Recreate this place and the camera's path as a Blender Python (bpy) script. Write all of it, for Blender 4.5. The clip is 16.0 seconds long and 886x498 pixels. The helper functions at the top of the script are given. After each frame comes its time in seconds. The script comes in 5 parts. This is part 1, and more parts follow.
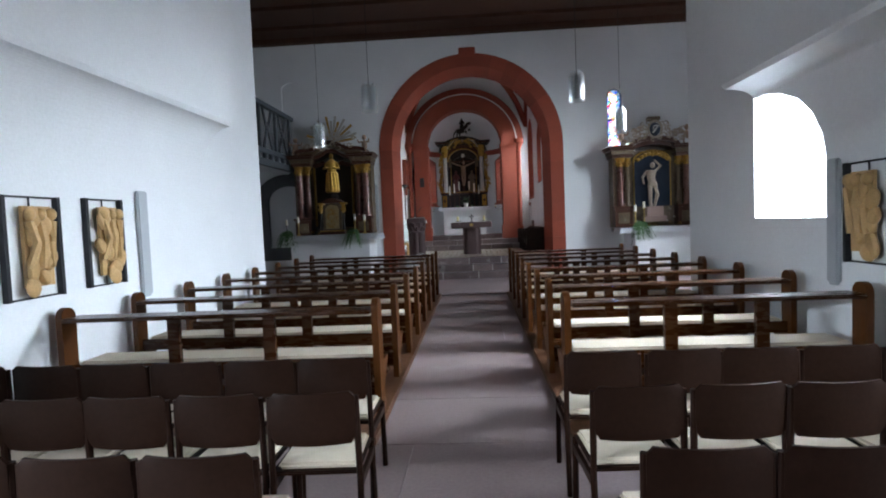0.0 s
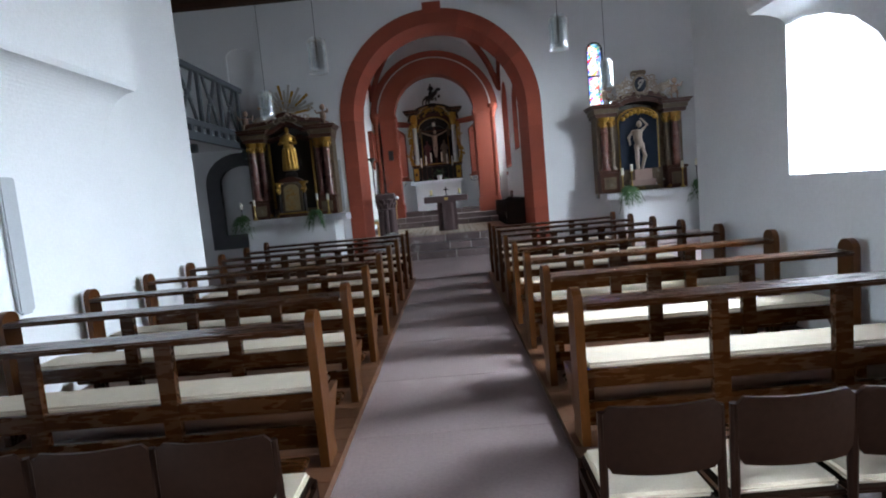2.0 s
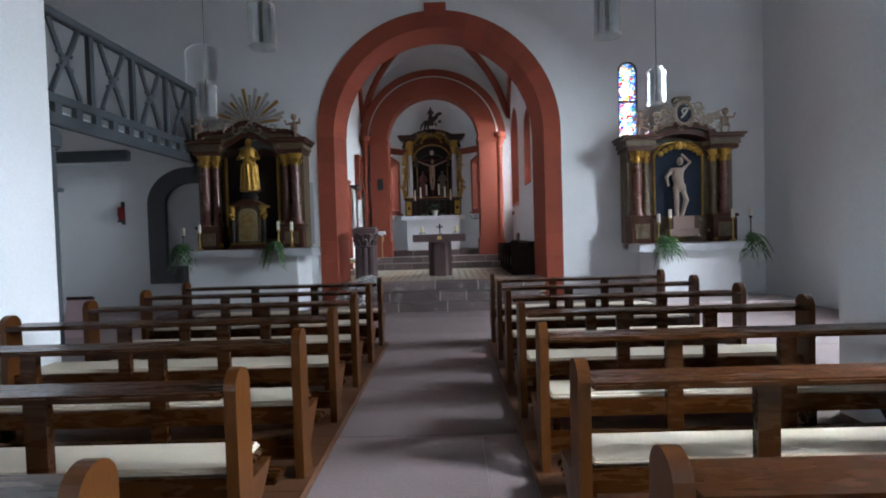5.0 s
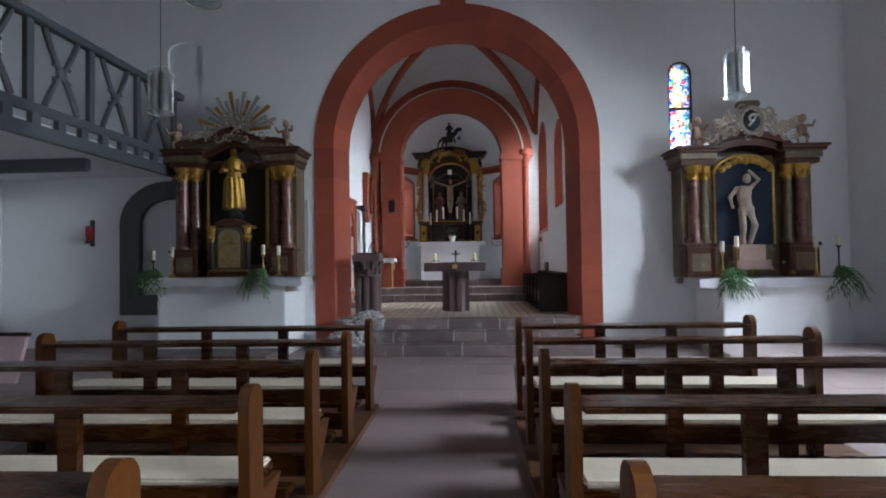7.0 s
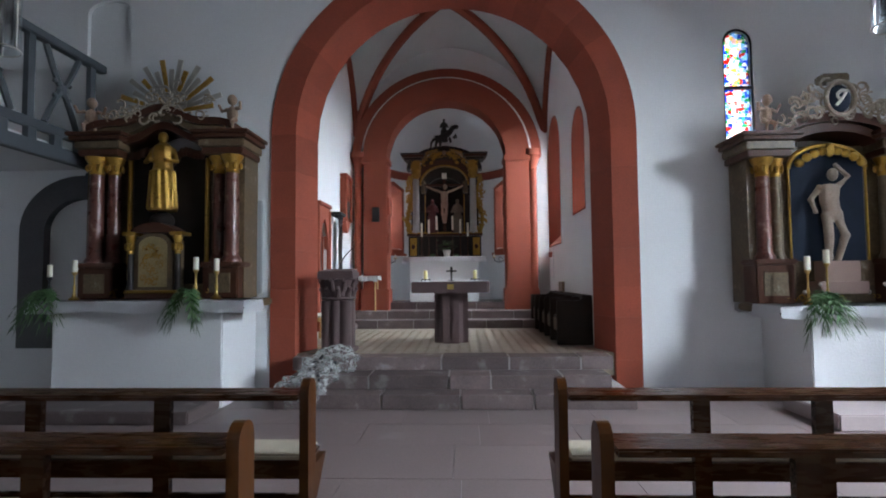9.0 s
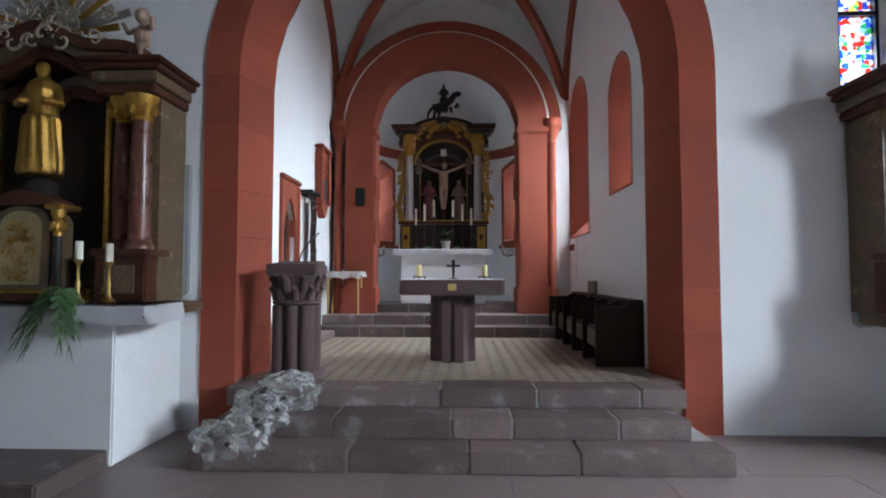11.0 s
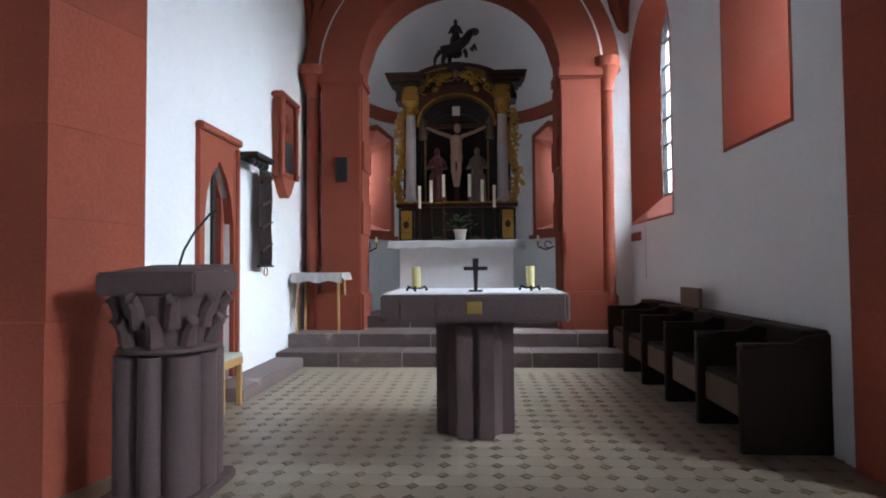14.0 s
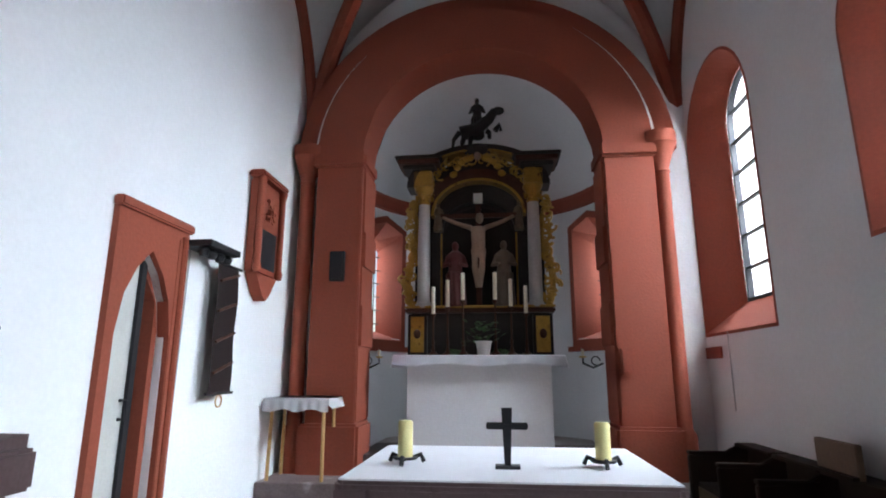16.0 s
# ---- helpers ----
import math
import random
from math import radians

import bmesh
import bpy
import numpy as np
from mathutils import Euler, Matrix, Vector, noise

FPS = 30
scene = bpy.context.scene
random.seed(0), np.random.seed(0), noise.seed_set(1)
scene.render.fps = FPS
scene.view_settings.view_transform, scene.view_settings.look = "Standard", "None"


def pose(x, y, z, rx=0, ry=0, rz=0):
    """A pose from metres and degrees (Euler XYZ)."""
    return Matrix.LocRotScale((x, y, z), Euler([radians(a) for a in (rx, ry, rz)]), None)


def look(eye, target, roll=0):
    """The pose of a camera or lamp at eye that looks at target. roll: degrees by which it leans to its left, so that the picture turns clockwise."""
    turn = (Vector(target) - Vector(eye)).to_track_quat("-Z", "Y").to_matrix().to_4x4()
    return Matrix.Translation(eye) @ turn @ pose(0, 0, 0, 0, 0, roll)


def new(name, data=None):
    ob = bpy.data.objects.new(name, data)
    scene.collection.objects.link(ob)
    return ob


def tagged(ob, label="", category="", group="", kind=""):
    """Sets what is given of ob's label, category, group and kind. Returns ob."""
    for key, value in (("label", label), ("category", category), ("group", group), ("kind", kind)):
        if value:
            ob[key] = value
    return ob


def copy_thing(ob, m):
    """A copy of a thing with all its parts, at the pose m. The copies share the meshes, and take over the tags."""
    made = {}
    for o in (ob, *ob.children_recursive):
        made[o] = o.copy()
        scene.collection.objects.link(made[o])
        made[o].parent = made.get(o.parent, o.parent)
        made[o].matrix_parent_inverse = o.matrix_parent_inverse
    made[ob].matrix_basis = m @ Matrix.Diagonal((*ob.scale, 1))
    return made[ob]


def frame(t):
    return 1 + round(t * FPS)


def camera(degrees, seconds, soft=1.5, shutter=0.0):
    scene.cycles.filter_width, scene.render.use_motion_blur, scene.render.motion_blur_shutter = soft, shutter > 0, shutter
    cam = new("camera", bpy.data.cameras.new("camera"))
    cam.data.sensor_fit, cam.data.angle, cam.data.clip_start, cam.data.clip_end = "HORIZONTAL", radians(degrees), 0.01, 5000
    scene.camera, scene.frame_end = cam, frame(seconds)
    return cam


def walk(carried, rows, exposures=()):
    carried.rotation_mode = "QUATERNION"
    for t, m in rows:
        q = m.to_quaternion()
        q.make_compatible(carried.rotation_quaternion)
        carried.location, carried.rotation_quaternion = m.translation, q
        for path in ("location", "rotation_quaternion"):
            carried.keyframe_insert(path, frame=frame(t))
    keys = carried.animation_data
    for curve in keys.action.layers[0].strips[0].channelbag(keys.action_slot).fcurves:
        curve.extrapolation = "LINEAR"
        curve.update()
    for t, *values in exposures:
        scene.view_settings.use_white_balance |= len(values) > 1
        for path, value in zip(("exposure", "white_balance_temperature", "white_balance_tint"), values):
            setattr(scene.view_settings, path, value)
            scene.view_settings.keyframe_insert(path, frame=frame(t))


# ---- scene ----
cam = camera(78.0, 16.0, soft=1.9)
PATH = [
    (0, 0.290, 1.970, 1.584, 3.41, -2.85, -2.35),
    (0.5, 0.300, 2.270, 1.607, 3.49, -4.49, -4.33),
    (1, 0.310, 2.592, 1.612, 3.28, -5.46, -5.56),
    (1.5, 0.320, 2.876, 1.610, 2.55, -6.06, -5.77),
    (2, 0.330, 3.251, 1.590, 1.30, -5.71, -5.17),
    (2.5, 0.340, 3.669, 1.570, 0.19, -4.05, -3.88),
    (3, 0.350, 4.169, 1.551, -0.38, -2.70, -2.61),
    (3.5, 0.360, 4.616, 1.550, -0.46, -2.17, -2.14),
    (4, 0.370, 5.099, 1.554, -0.25, -2.06, -1.98),
    (6.5, 0.532, 7.323, 1.568, 2.68, 0.23, -1.03),
    (7, 0.536, 7.841, 1.565, 3.02, 1.28, -0.84),
    (7.5, 0.528, 8.401, 1.574, 2.99, 2.28, -0.82),
    (8, 0.476, 8.964, 1.589, 2.62, 3.00, -0.74),
    (10.5, 0.384, 11.853, 1.590, 2.07, 3.11, -0.30),
    (11, 0.300, 12.361, 1.598, 1.93, 2.72, -0.00),
    (11.5, 0.249, 12.728, 1.619, 2.17, 2.35, 0.38),
    (12, 0.223, 13.327, 1.621, 2.75, 2.23, 0.25),
    (12.5, 0.209, 13.779, 1.637, 3.19, 2.04, 0.14),
    (13, 0.201, 14.247, 1.657, 3.28, 1.72, 0.12),
    (13.5, 0.196, 14.716, 1.677, 3.30, 1.41, -0.30),
    (14, 0.193, 15.246, 1.722, 3.28, 1.91, -0.45),
    (14.5, 0.187, 15.724, 1.783, 3.33, 3.44, -0.65),
    (15, 0.178, 16.209, 1.841, 4.12, 6.34, -0.50),
    (15.5, 0.174, 16.535, 1.892, 4.91, 9.53, -0.12),
    (16, 0.179, 16.779, 1.931, 5.88, 12.57, 0.07),
]


def posed(x, y, z, yaw, pitch, roll):
    return pose(x, y, z, 0, 0, yaw) @ pose(0, 0, 0, 90 + pitch) @ pose(0, 0, 0, 0, 0, roll)


EXPOSURES = [(0, 0.05), (4, 0.25), (8, 0.3), (11, 0.4), (14, 0.3), (16, 0.32)]
walk(cam, [(t, posed(*row)) for t, *row in PATH], EXPOSURES)

# ---- light ----
world = bpy.data.worlds.new("sky")
scene.world = world
world.use_nodes = True
wn = world.node_tree
sky = wn.nodes.new("ShaderNodeTexSky")
sky.sky_type, sky.sun_disc = "NISHITA", False
sky.sun_elevation, sky.sun_rotation = radians(40), radians(40)
wn.nodes["Background"].inputs["Strength"].default_value = 0.15
wn.links.new(sky.outputs["Color"], wn.nodes["Background"].inputs["Color"])
sun = new("sun", bpy.data.lights.new("sun", "SUN"))
sun.data.energy, sun.data.angle, sun.data.color = 0.5, radians(25), (1.0, 0.95, 0.88)
sun.matrix_world = look((16, 28, 18), (0, 9, 0))


def window_light(y, z, x, wide, high, watts, aim=(-1, 0, -0.15), colour=(0.75, 0.865, 1.0)):
    lamp = new("window_light", bpy.data.lights.new("window_light", "AREA"))
    lamp.data.shape, lamp.data.size, lamp.data.size_y = "RECTANGLE", wide, high
    lamp.data.energy, lamp.data.color = watts, colour
    lamp.matrix_world = look((x, y, z), (x + aim[0], y + aim[1], z + aim[2]))


window_light(7.9, 3.1, 4.8, 2.0, 1.8, 2300, aim=(-1, 0.05, -0.5))
window_light(3.4, 3.1, 4.8, 2.6, 1.8, 1400, aim=(-1, 0.05, -0.5))
# added lamp outside the unseen left opening, brightens the right nave wall
window_light(0.2, 2.9, -4.9, 2.4, 1.8, 3000, aim=(1, 1.0, -0.1))
window_light(22.0, 5.3, 4.0, 1.8, 2.2, 1050, aim=(-1, -0.2, -0.95))
window_light(19.5, 4.8, 3.9, 1.3, 1.8, 1350, aim=(-1, 0.0, -0.9))
window_light(13.2, 5.4, 9.0, 2.8, 2.8, 2600, aim=(-1, 0.0, -0.7))
window_light(24.75, 3.4, 2.0, 0.5, 1.3, 50, aim=(-1, -0.5, -0.1))
window_light(24.75, 3.4, -2.0, 0.5, 1.3, 50, aim=(1, -0.5, -0.1))


# ---- materials ----
def material(name, base, rough=0.7, metal=0.0, vary=0.12, scale=6.0, fine=60.0, bump=0.15, island=0.0, stain=None, stain_at=0.62, stretch=(1, 1, 1), coat=0.0, spec=0.5):
    """A painted, wooden, stone or metal surface: two scales of noise on colour, roughness and relief."""
    m = bpy.data.materials.new(name)
    m.use_nodes = True
    n, l = m.node_tree.nodes, m.node_tree.links
    b = n["Principled BSDF"]
    b.inputs["Roughness"].default_value, b.inputs["Metallic"].default_value = rough, metal
    b.inputs["Coat Weight"].default_value, b.inputs["Specular IOR Level"].default_value = coat, spec
    co = n.new("ShaderNodeTexCoord")
    mp = n.new("ShaderNodeMapping")
    mp.inputs["Scale"].default_value = stretch
    l.new(co.outputs["Object"], mp.inputs["Vector"])
    big, small = n.new("ShaderNodeTexNoise"), n.new("ShaderNodeTexNoise")
    big.inputs["Scale"].default_value, big.inputs["Detail"].default_value = scale, 5
    small.inputs["Scale"].default_value, small.inputs["Detail"].default_value = fine, 4
    for t in (big, small):
        l.new(mp.outputs["Vector"], t.inputs["Vector"])
    add = n.new("ShaderNodeMath")
    add.operation = "ADD"
    l.new(big.outputs["Fac"], add.inputs[0])
    l.new(small.outputs["Fac"], add.inputs[1])
    ramp = n.new("ShaderNodeMapRange")
    ramp.inputs["From Min"].default_value, ramp.inputs["From Max"].default_value = 0.6, 1.4
    ramp.inputs["To Min"].default_value, ramp.inputs["To Max"].default_value = 1 - vary, 1 + vary
    l.new(add.outputs[0], ramp.inputs["Value"])
    tone = n.new("ShaderNodeVectorMath")
    tone.operation = "SCALE"
    tone.inputs[0].default_value = base
    l.new(ramp.outputs["Result"], tone.inputs["Scale"])
    out = tone.outputs["Vector"]
    if stain:
        cut = n.new("ShaderNodeMapRange")
        cut.inputs["From Min"].default_value, cut.inputs["From Max"].default_value = stain_at, stain_at + 0.12
        l.new(big.outputs["Fac"], cut.inputs["Value"])
        mix = n.new("ShaderNodeMix")
        mix.data_type = "RGBA"
        mix.inputs["B"].default_value = (*stain, 1)
        l.new(cut.outputs["Result"], mix.inputs["Factor"])
        l.new(out, mix.inputs["A"])
        out = mix.outputs["Result"]
    if island:
        info = n.new("ShaderNodeObjectInfo")
        r2 = n.new("ShaderNodeMapRange")
        r2.inputs["To Min"].default_value, r2.inputs["To Max"].default_value = 1 - island, 1 + island
        l.new(info.outputs["Random"], r2.inputs["Value"])
        t2 = n.new("ShaderNodeVectorMath")
        t2.operation = "SCALE"
        l.new(out, t2.inputs[0])
        l.new(r2.outputs["Result"], t2.inputs["Scale"])
        out = t2.outputs["Vector"]
    l.new(out, b.inputs["Base Color"])
    r = n.new("ShaderNodeMapRange")
    r.inputs["To Min"].default_value, r.inputs["To Max"].default_value = max(0.03, rough - 0.12), min(1, rough + 0.12)
    l.new(big.outputs["Fac"], r.inputs["Value"])
    l.new(r.outputs["Result"], b.inputs["Roughness"])
    if bump:
        bp = n.new("ShaderNodeBump")
        bp.inputs["Strength"].default_value, bp.inputs["Distance"].default_value = bump, 0.01
        l.new(add.outputs[0], bp.inputs["Height"])
        l.new(bp.outputs["Normal"], b.inputs["Normal"])
    return m


plaster = material("white_plaster", (0.78, 0.79, 0.8), 0.9, vary=0.05, scale=1.3, fine=35, bump=0.25)
grey_plaster = material("grey_panel", (0.42, 0.44, 0.46), 0.6, vary=0.05)
redstone = material("red_painted_sandstone", (0.29, 0.062, 0.034), 0.9, vary=0.2, scale=2.2, fine=45, bump=0.3, island=0.13)
redpaint = material("red_painted_plaster", (0.27, 0.06, 0.032), 0.9, vary=0.14, scale=1.8, fine=40, bump=0.25)
stone = material("grey_red_sandstone", (0.15, 0.11, 0.105), 0.65, vary=0.35, scale=4.0, fine=50, bump=0.4, island=0.38, stain=(0.3, 0.27, 0.26))
floorstone = material("worn_sandstone_slab", (0.21, 0.16, 0.155), 0.5, vary=0.16, scale=2.0, fine=40, bump=0.15, island=0.1, stain=(0.26, 0.21, 0.2))
mortar = material("mortar", (0.4, 0.37, 0.35), 0.9, vary=0.15)
darkstone = material("dark_red_sandstone", (0.1, 0.062, 0.061), 0.7, vary=0.22, scale=4, fine=70, bump=0.3)
pewwood = material("stained_pew_wood", (0.032, 0.0098, 0.002), 0.27, vary=0.2, scale=5, fine=40, bump=0.1, island=0.12, stretch=(1, 6, 6), coat=0.0, spec=0.22)
pewend = material("pew_end_wood", (0.06, 0.0195, 0.004), 0.36, vary=0.28, scale=5, fine=40, bump=0.1, island=0.12, stretch=(6, 6, 1), coat=0.0, spec=0.2)
boards = material("wooden_platform_boards", (0.085, 0.034, 0.014), 0.5, vary=0.25, scale=4, fine=30, bump=0.15, island=0.15, stretch=(1, 8, 1))
chairwood = material("dark_chair_wood", (0.011, 0.0045, 0.0025), 0.5, vary=0.3, scale=5, fine=40, bump=0.08, spec=0.07)
stallwood = material("dark_stall_wood", (0.024, 0.013, 0.008), 0.55, spec=0.2, vary=0.3, scale=5, fine=40, bump=0.1)
stallfront = material("brown_stall_panel", (0.12, 0.07, 0.04), 0.5, vary=0.25, scale=5, fine=40, bump=0.1)
cushion = material("cream_seat_cushion", (0.5, 0.43, 0.33), 0.95, vary=0.1, scale=8, fine=150, bump=0.3)
ceilwood = material("dark_ceiling_wood", (0.075, 0.035, 0.022), 0.6, vary=0.3, scale=3, fine=30, bump=0.2, stretch=(1, 8, 1), spec=0.2)
greywood = material("grey_painted_wood", (0.075, 0.085, 0.095), 0.6, vary=0.15, scale=6, fine=50, bump=0.15)
greytrim = material("grey_stone_trim", (0.1, 0.1, 0.108), 0.8, vary=0.2, scale=5, fine=50, bump=0.3)
gold = material("worn_gilding", (0.46, 0.27, 0.06), 0.4, 0.85, vary=0.3, scale=9, fine=60, bump=0.4, stain=(0.2, 0.1, 0.03), stain_at=0.6)
marble = material("red_marbled_column", (0.13, 0.045, 0.032), 0.3, vary=0.45, scale=9, fine=30, bump=0.05, stain=(0.3, 0.19, 0.15), stain_at=0.6)
greymarble = material("grey_green_marbling", (0.13, 0.09, 0.05), 0.45, vary=0.4, scale=7, fine=28, bump=0.05, stain=(0.26, 0.22, 0.165))
palemarble = material("pale_grey_column", (0.48, 0.47, 0.46), 0.4, vary=0.18, scale=6, fine=40, bump=0.05)
brownwood = material("red_brown_altar_wood", (0.075, 0.03, 0.018), 0.38, vary=0.3, scale=6, fine=40, bump=0.12, spec=0.2)
blackwood = material("black_altar_wood", (0.03, 0.024, 0.022), 0.45, vary=0.3, scale=6, fine=40, bump=0.12, spec=0.2)
navy = material("dark_blue_niche", (0.02, 0.03, 0.05), 0.7, vary=0.2, spec=0.2)
darkniche = material("dark_niche", (0.02, 0.015, 0.013), 0.8, vary=0.2, spec=0.2)
linen = material("white_linen", (0.8, 0.8, 0.83), 0.95, vary=0.04, scale=5, fine=200, bump=0.3)
skin = material("painted_carving", (0.34, 0.23, 0.165), 0.55, vary=0.2, scale=8, fine=60, bump=0.2, stain=(0.25, 0.15, 0.1))
palefigure = material("pale_painted_figure", (0.42, 0.33, 0.26), 0.5, vary=0.2, scale=8, fine=60, bump=0.2, stain=(0.3, 0.2, 0.14))
palecarve = material("pale_carved_wood", (0.42, 0.35, 0.27), 0.6, vary=0.25, scale=8, fine=60, bump=0.3, stain=(0.2, 0.14, 0.09))
silver = material("dull_silver", (0.5, 0.47, 0.42), 0.35, 0.9, vary=0.15, scale=9)
goldsilver = material("silver_gilt", (0.5, 0.4, 0.22), 0.35, 0.9, vary=0.3, scale=9, fine=60, bump=0.4)
lime = material("carved_limewood", (0.5, 0.31, 0.13), 0.6, vary=0.2, scale=7, fine=60, bump=0.3)
iron = material("black_iron", (0.02, 0.02, 0.023), 0.5, 0.4, vary=0.2)
brass = material("brass", (0.6, 0.42, 0.14), 0.32, 1.0, vary=0.15)
wax = material("candle_wax", (0.82, 0.78, 0.64), 0.5, vary=0.06)
yellowwax = material("yellow_candle_wax", (0.7, 0.62, 0.28), 0.5, vary=0.06)
fern = material("fern_leaf", (0.05, 0.11, 0.035), 0.6, vary=0.35, scale=20, island=0.2)
potwhite = material("white_pot", (0.75, 0.74, 0.72), 0.4, vary=0.05)
beech = material("light_beech", (0.5, 0.29, 0.11), 0.5, vary=0.2, scale=5, fine=40, stretch=(6, 6, 1))
velvet = material("dark_brocade", (0.03, 0.018, 0.018), 0.9, vary=0.3, scale=12)
greyveneer = material("grey_door_leaf", (0.5, 0.5, 0.47), 0.6, vary=0.08)
tilelight = material("cream_floor_tile", (0.31, 0.255, 0.19), 0.45, vary=0.14, scale=6, fine=60, bump=0.1, island=0.1)
tiledark = material("brown_floor_tile", (0.19, 0.148, 0.108), 0.5, vary=0.2)
redglass = material("red_lamp_glass", (0.25, 0.015, 0.02), 0.2, vary=0.1)
pinkcloth = material("pink_cloth", (0.5, 0.36, 0.38), 0.9, vary=0.15)
robegrey = material("dull_robe_paint", (0.13, 0.1, 0.07), 0.6, vary=0.3)
redcloth = material("red_robe_paint", (0.09, 0.016, 0.013), 0.6, vary=0.3)


def glass_material(name, colour=(1, 1, 1), rough=0.02, clear=0.9):
    m = bpy.data.materials.new(name)
    m.use_nodes = True
    n, l = m.node_tree.nodes, m.node_tree.links
    tr, gl, mix = n.new("ShaderNodeBsdfTransparent"), n.new("ShaderNodeBsdfGlossy"), n.new("ShaderNodeMixShader")
    tr.inputs["Color"].default_value = (*colour, 1)
    gl.inputs["Roughness"].default_value = rough
    mix.inputs["Fac"].default_value = 1 - clear
    l.new(tr.outputs[0], mix.inputs[1])
    l.new(gl.outputs[0], mix.inputs[2])
    l.new(mix.outputs[0], n["Material Output"].inputs["Surface"])
    return m


pane_glass = glass_material("window_glass")
lamp_glass = glass_material("lamp_glass", (0.95, 0.97, 0.98), 0.12, 0.78)


def stained(name, colour):
    return glass_material(name, colour, 0.1, 0.93)


def plastic_sheet():
    m = bpy.data.materials.new("clear_plastic_film")
    m.use_nodes = True
    n, l = m.node_tree.nodes, m.node_tree.links
    tr, mix = n.new("ShaderNodeBsdfTransparent"), n.new("ShaderNodeMixShader")
    n["Principled BSDF"].inputs["Base Color"].default_value = (0.62, 0.62, 0.6, 1)
    n["Principled BSDF"].inputs["Roughness"].default_value = 0.16
    noise_t = n.new("ShaderNodeTexNoise")
    noise_t.inputs["Scale"].default_value = 9
    rng = n.new("ShaderNodeMapRange")
    rng.inputs["From Min"].default_value, rng.inputs["From Max"].default_value = 0.35, 0.65
    rng.inputs["To Min"].default_value, rng.inputs["To Max"].default_value = 0.06, 0.55
    l.new(noise_t.outputs["Fac"], rng.inputs["Value"])
    l.new(rng.outputs["Result"], mix.inputs["Fac"])
    l.new(tr.outputs[0], mix.inputs[1])
    l.new(n["Principled BSDF"].outputs[0], mix.inputs[2])
    l.new(mix.outputs[0], n["Material Output"].inputs["Surface"])
    return m


film_plastic = plastic_sheet()


# ---- mesh tools ----
def part(name, bm, mat, parent=None, label="", smooth=False, bevel=0.0):
    if bevel:
        sharp = [e for e in bm.edges if len(e.link_faces) == 2 and e.calc_face_angle(0) > 0.6]
        bmesh.ops.bevel(bm, geom=sharp, offset=bevel, segments=2, affect="EDGES", clamp_overlap=True)
    bmesh.ops.recalc_face_normals(bm, faces=bm.faces)
    me = bpy.data.meshes.new(name)
    bm.to_mesh(me)
    bm.free()
    me.materials.append(mat)
    if smooth:
        for p in me.polygons:
            p.use_smooth = True
        me.set_sharp_from_angle(angle=radians(40))
    ob = new(name, me)
    if parent:
        ob.parent = parent
    if label:
        tagged(ob, label)
    return ob


def thing(name, at, label, category, group="", turn=0):
    ob = new(name)
    ob.empty_display_size = 0.1
    ob.matrix_basis = pose(*at, 0, 0, turn)
    return tagged(ob, label, category, group)


def box(x0, x1, y0, y1, z0, z1, bm=None):
    bm = bm or bmesh.new()
    bmesh.ops.create_cube(bm, size=1, matrix=Matrix.LocRotScale(((x0 + x1) / 2, (y0 + y1) / 2, (z0 + z1) / 2), None, (abs(x1 - x0), abs(y1 - y0), abs(z1 - z0))))
    return bm


def prism(outline, plane, lo, hi, bm=None):
    """A solid from a closed outline of (a, b) in the plane 'xz', 'yz' or 'xy', from lo to hi along the third axis."""
    bm = bm or bmesh.new()
    put = {"xz": lambda a, b, c: (a, c, b), "yz": lambda a, b, c: (c, a, b), "xy": lambda a, b, c: (a, b, c)}[plane]
    low = [bm.verts.new(put(a, b, lo)) for a, b in outline]
    high = [bm.verts.new(put(a, b, hi)) for a, b in outline]
    faces = [bm.faces.new(low), bm.faces.new(high[::-1])]
    for i in range(len(low)):
        j = (i + 1) % len(low)
        bm.faces.new((low[i], high[i], high[j], low[j]))
    bmesh.ops.triangulate(bm, faces=faces)
    return bm


def lathe(profile, at=(0, 0, 0), seg=20, bm=None, a0=0.0, a1=360.0):
    """Turns a profile of (radius, z) round the upright through at."""
    bm = bm or bmesh.new()
    closed = abs(a1 - a0 - 360) < 0.01
    steps = seg if closed else seg + 1
    rings = []
    for r, z in profile:
        rings.append([bm.verts.new((at[0] + r * math.cos(radians(a0 + (a1 - a0) * i / seg)), at[1] + r * math.sin(radians(a0 + (a1 - a0) * i / seg)), at[2] + z)) for i in range(steps)])
    for lo, hi in zip(rings, rings[1:]):
        for i in range(seg):
            j = (i + 1) % steps
            bm.faces.new((lo[i], lo[j], hi[j], hi[i]))
    if closed:
        bm.faces.new(rings[0][::-1])
        bm.faces.new(rings[-1])
    return bm


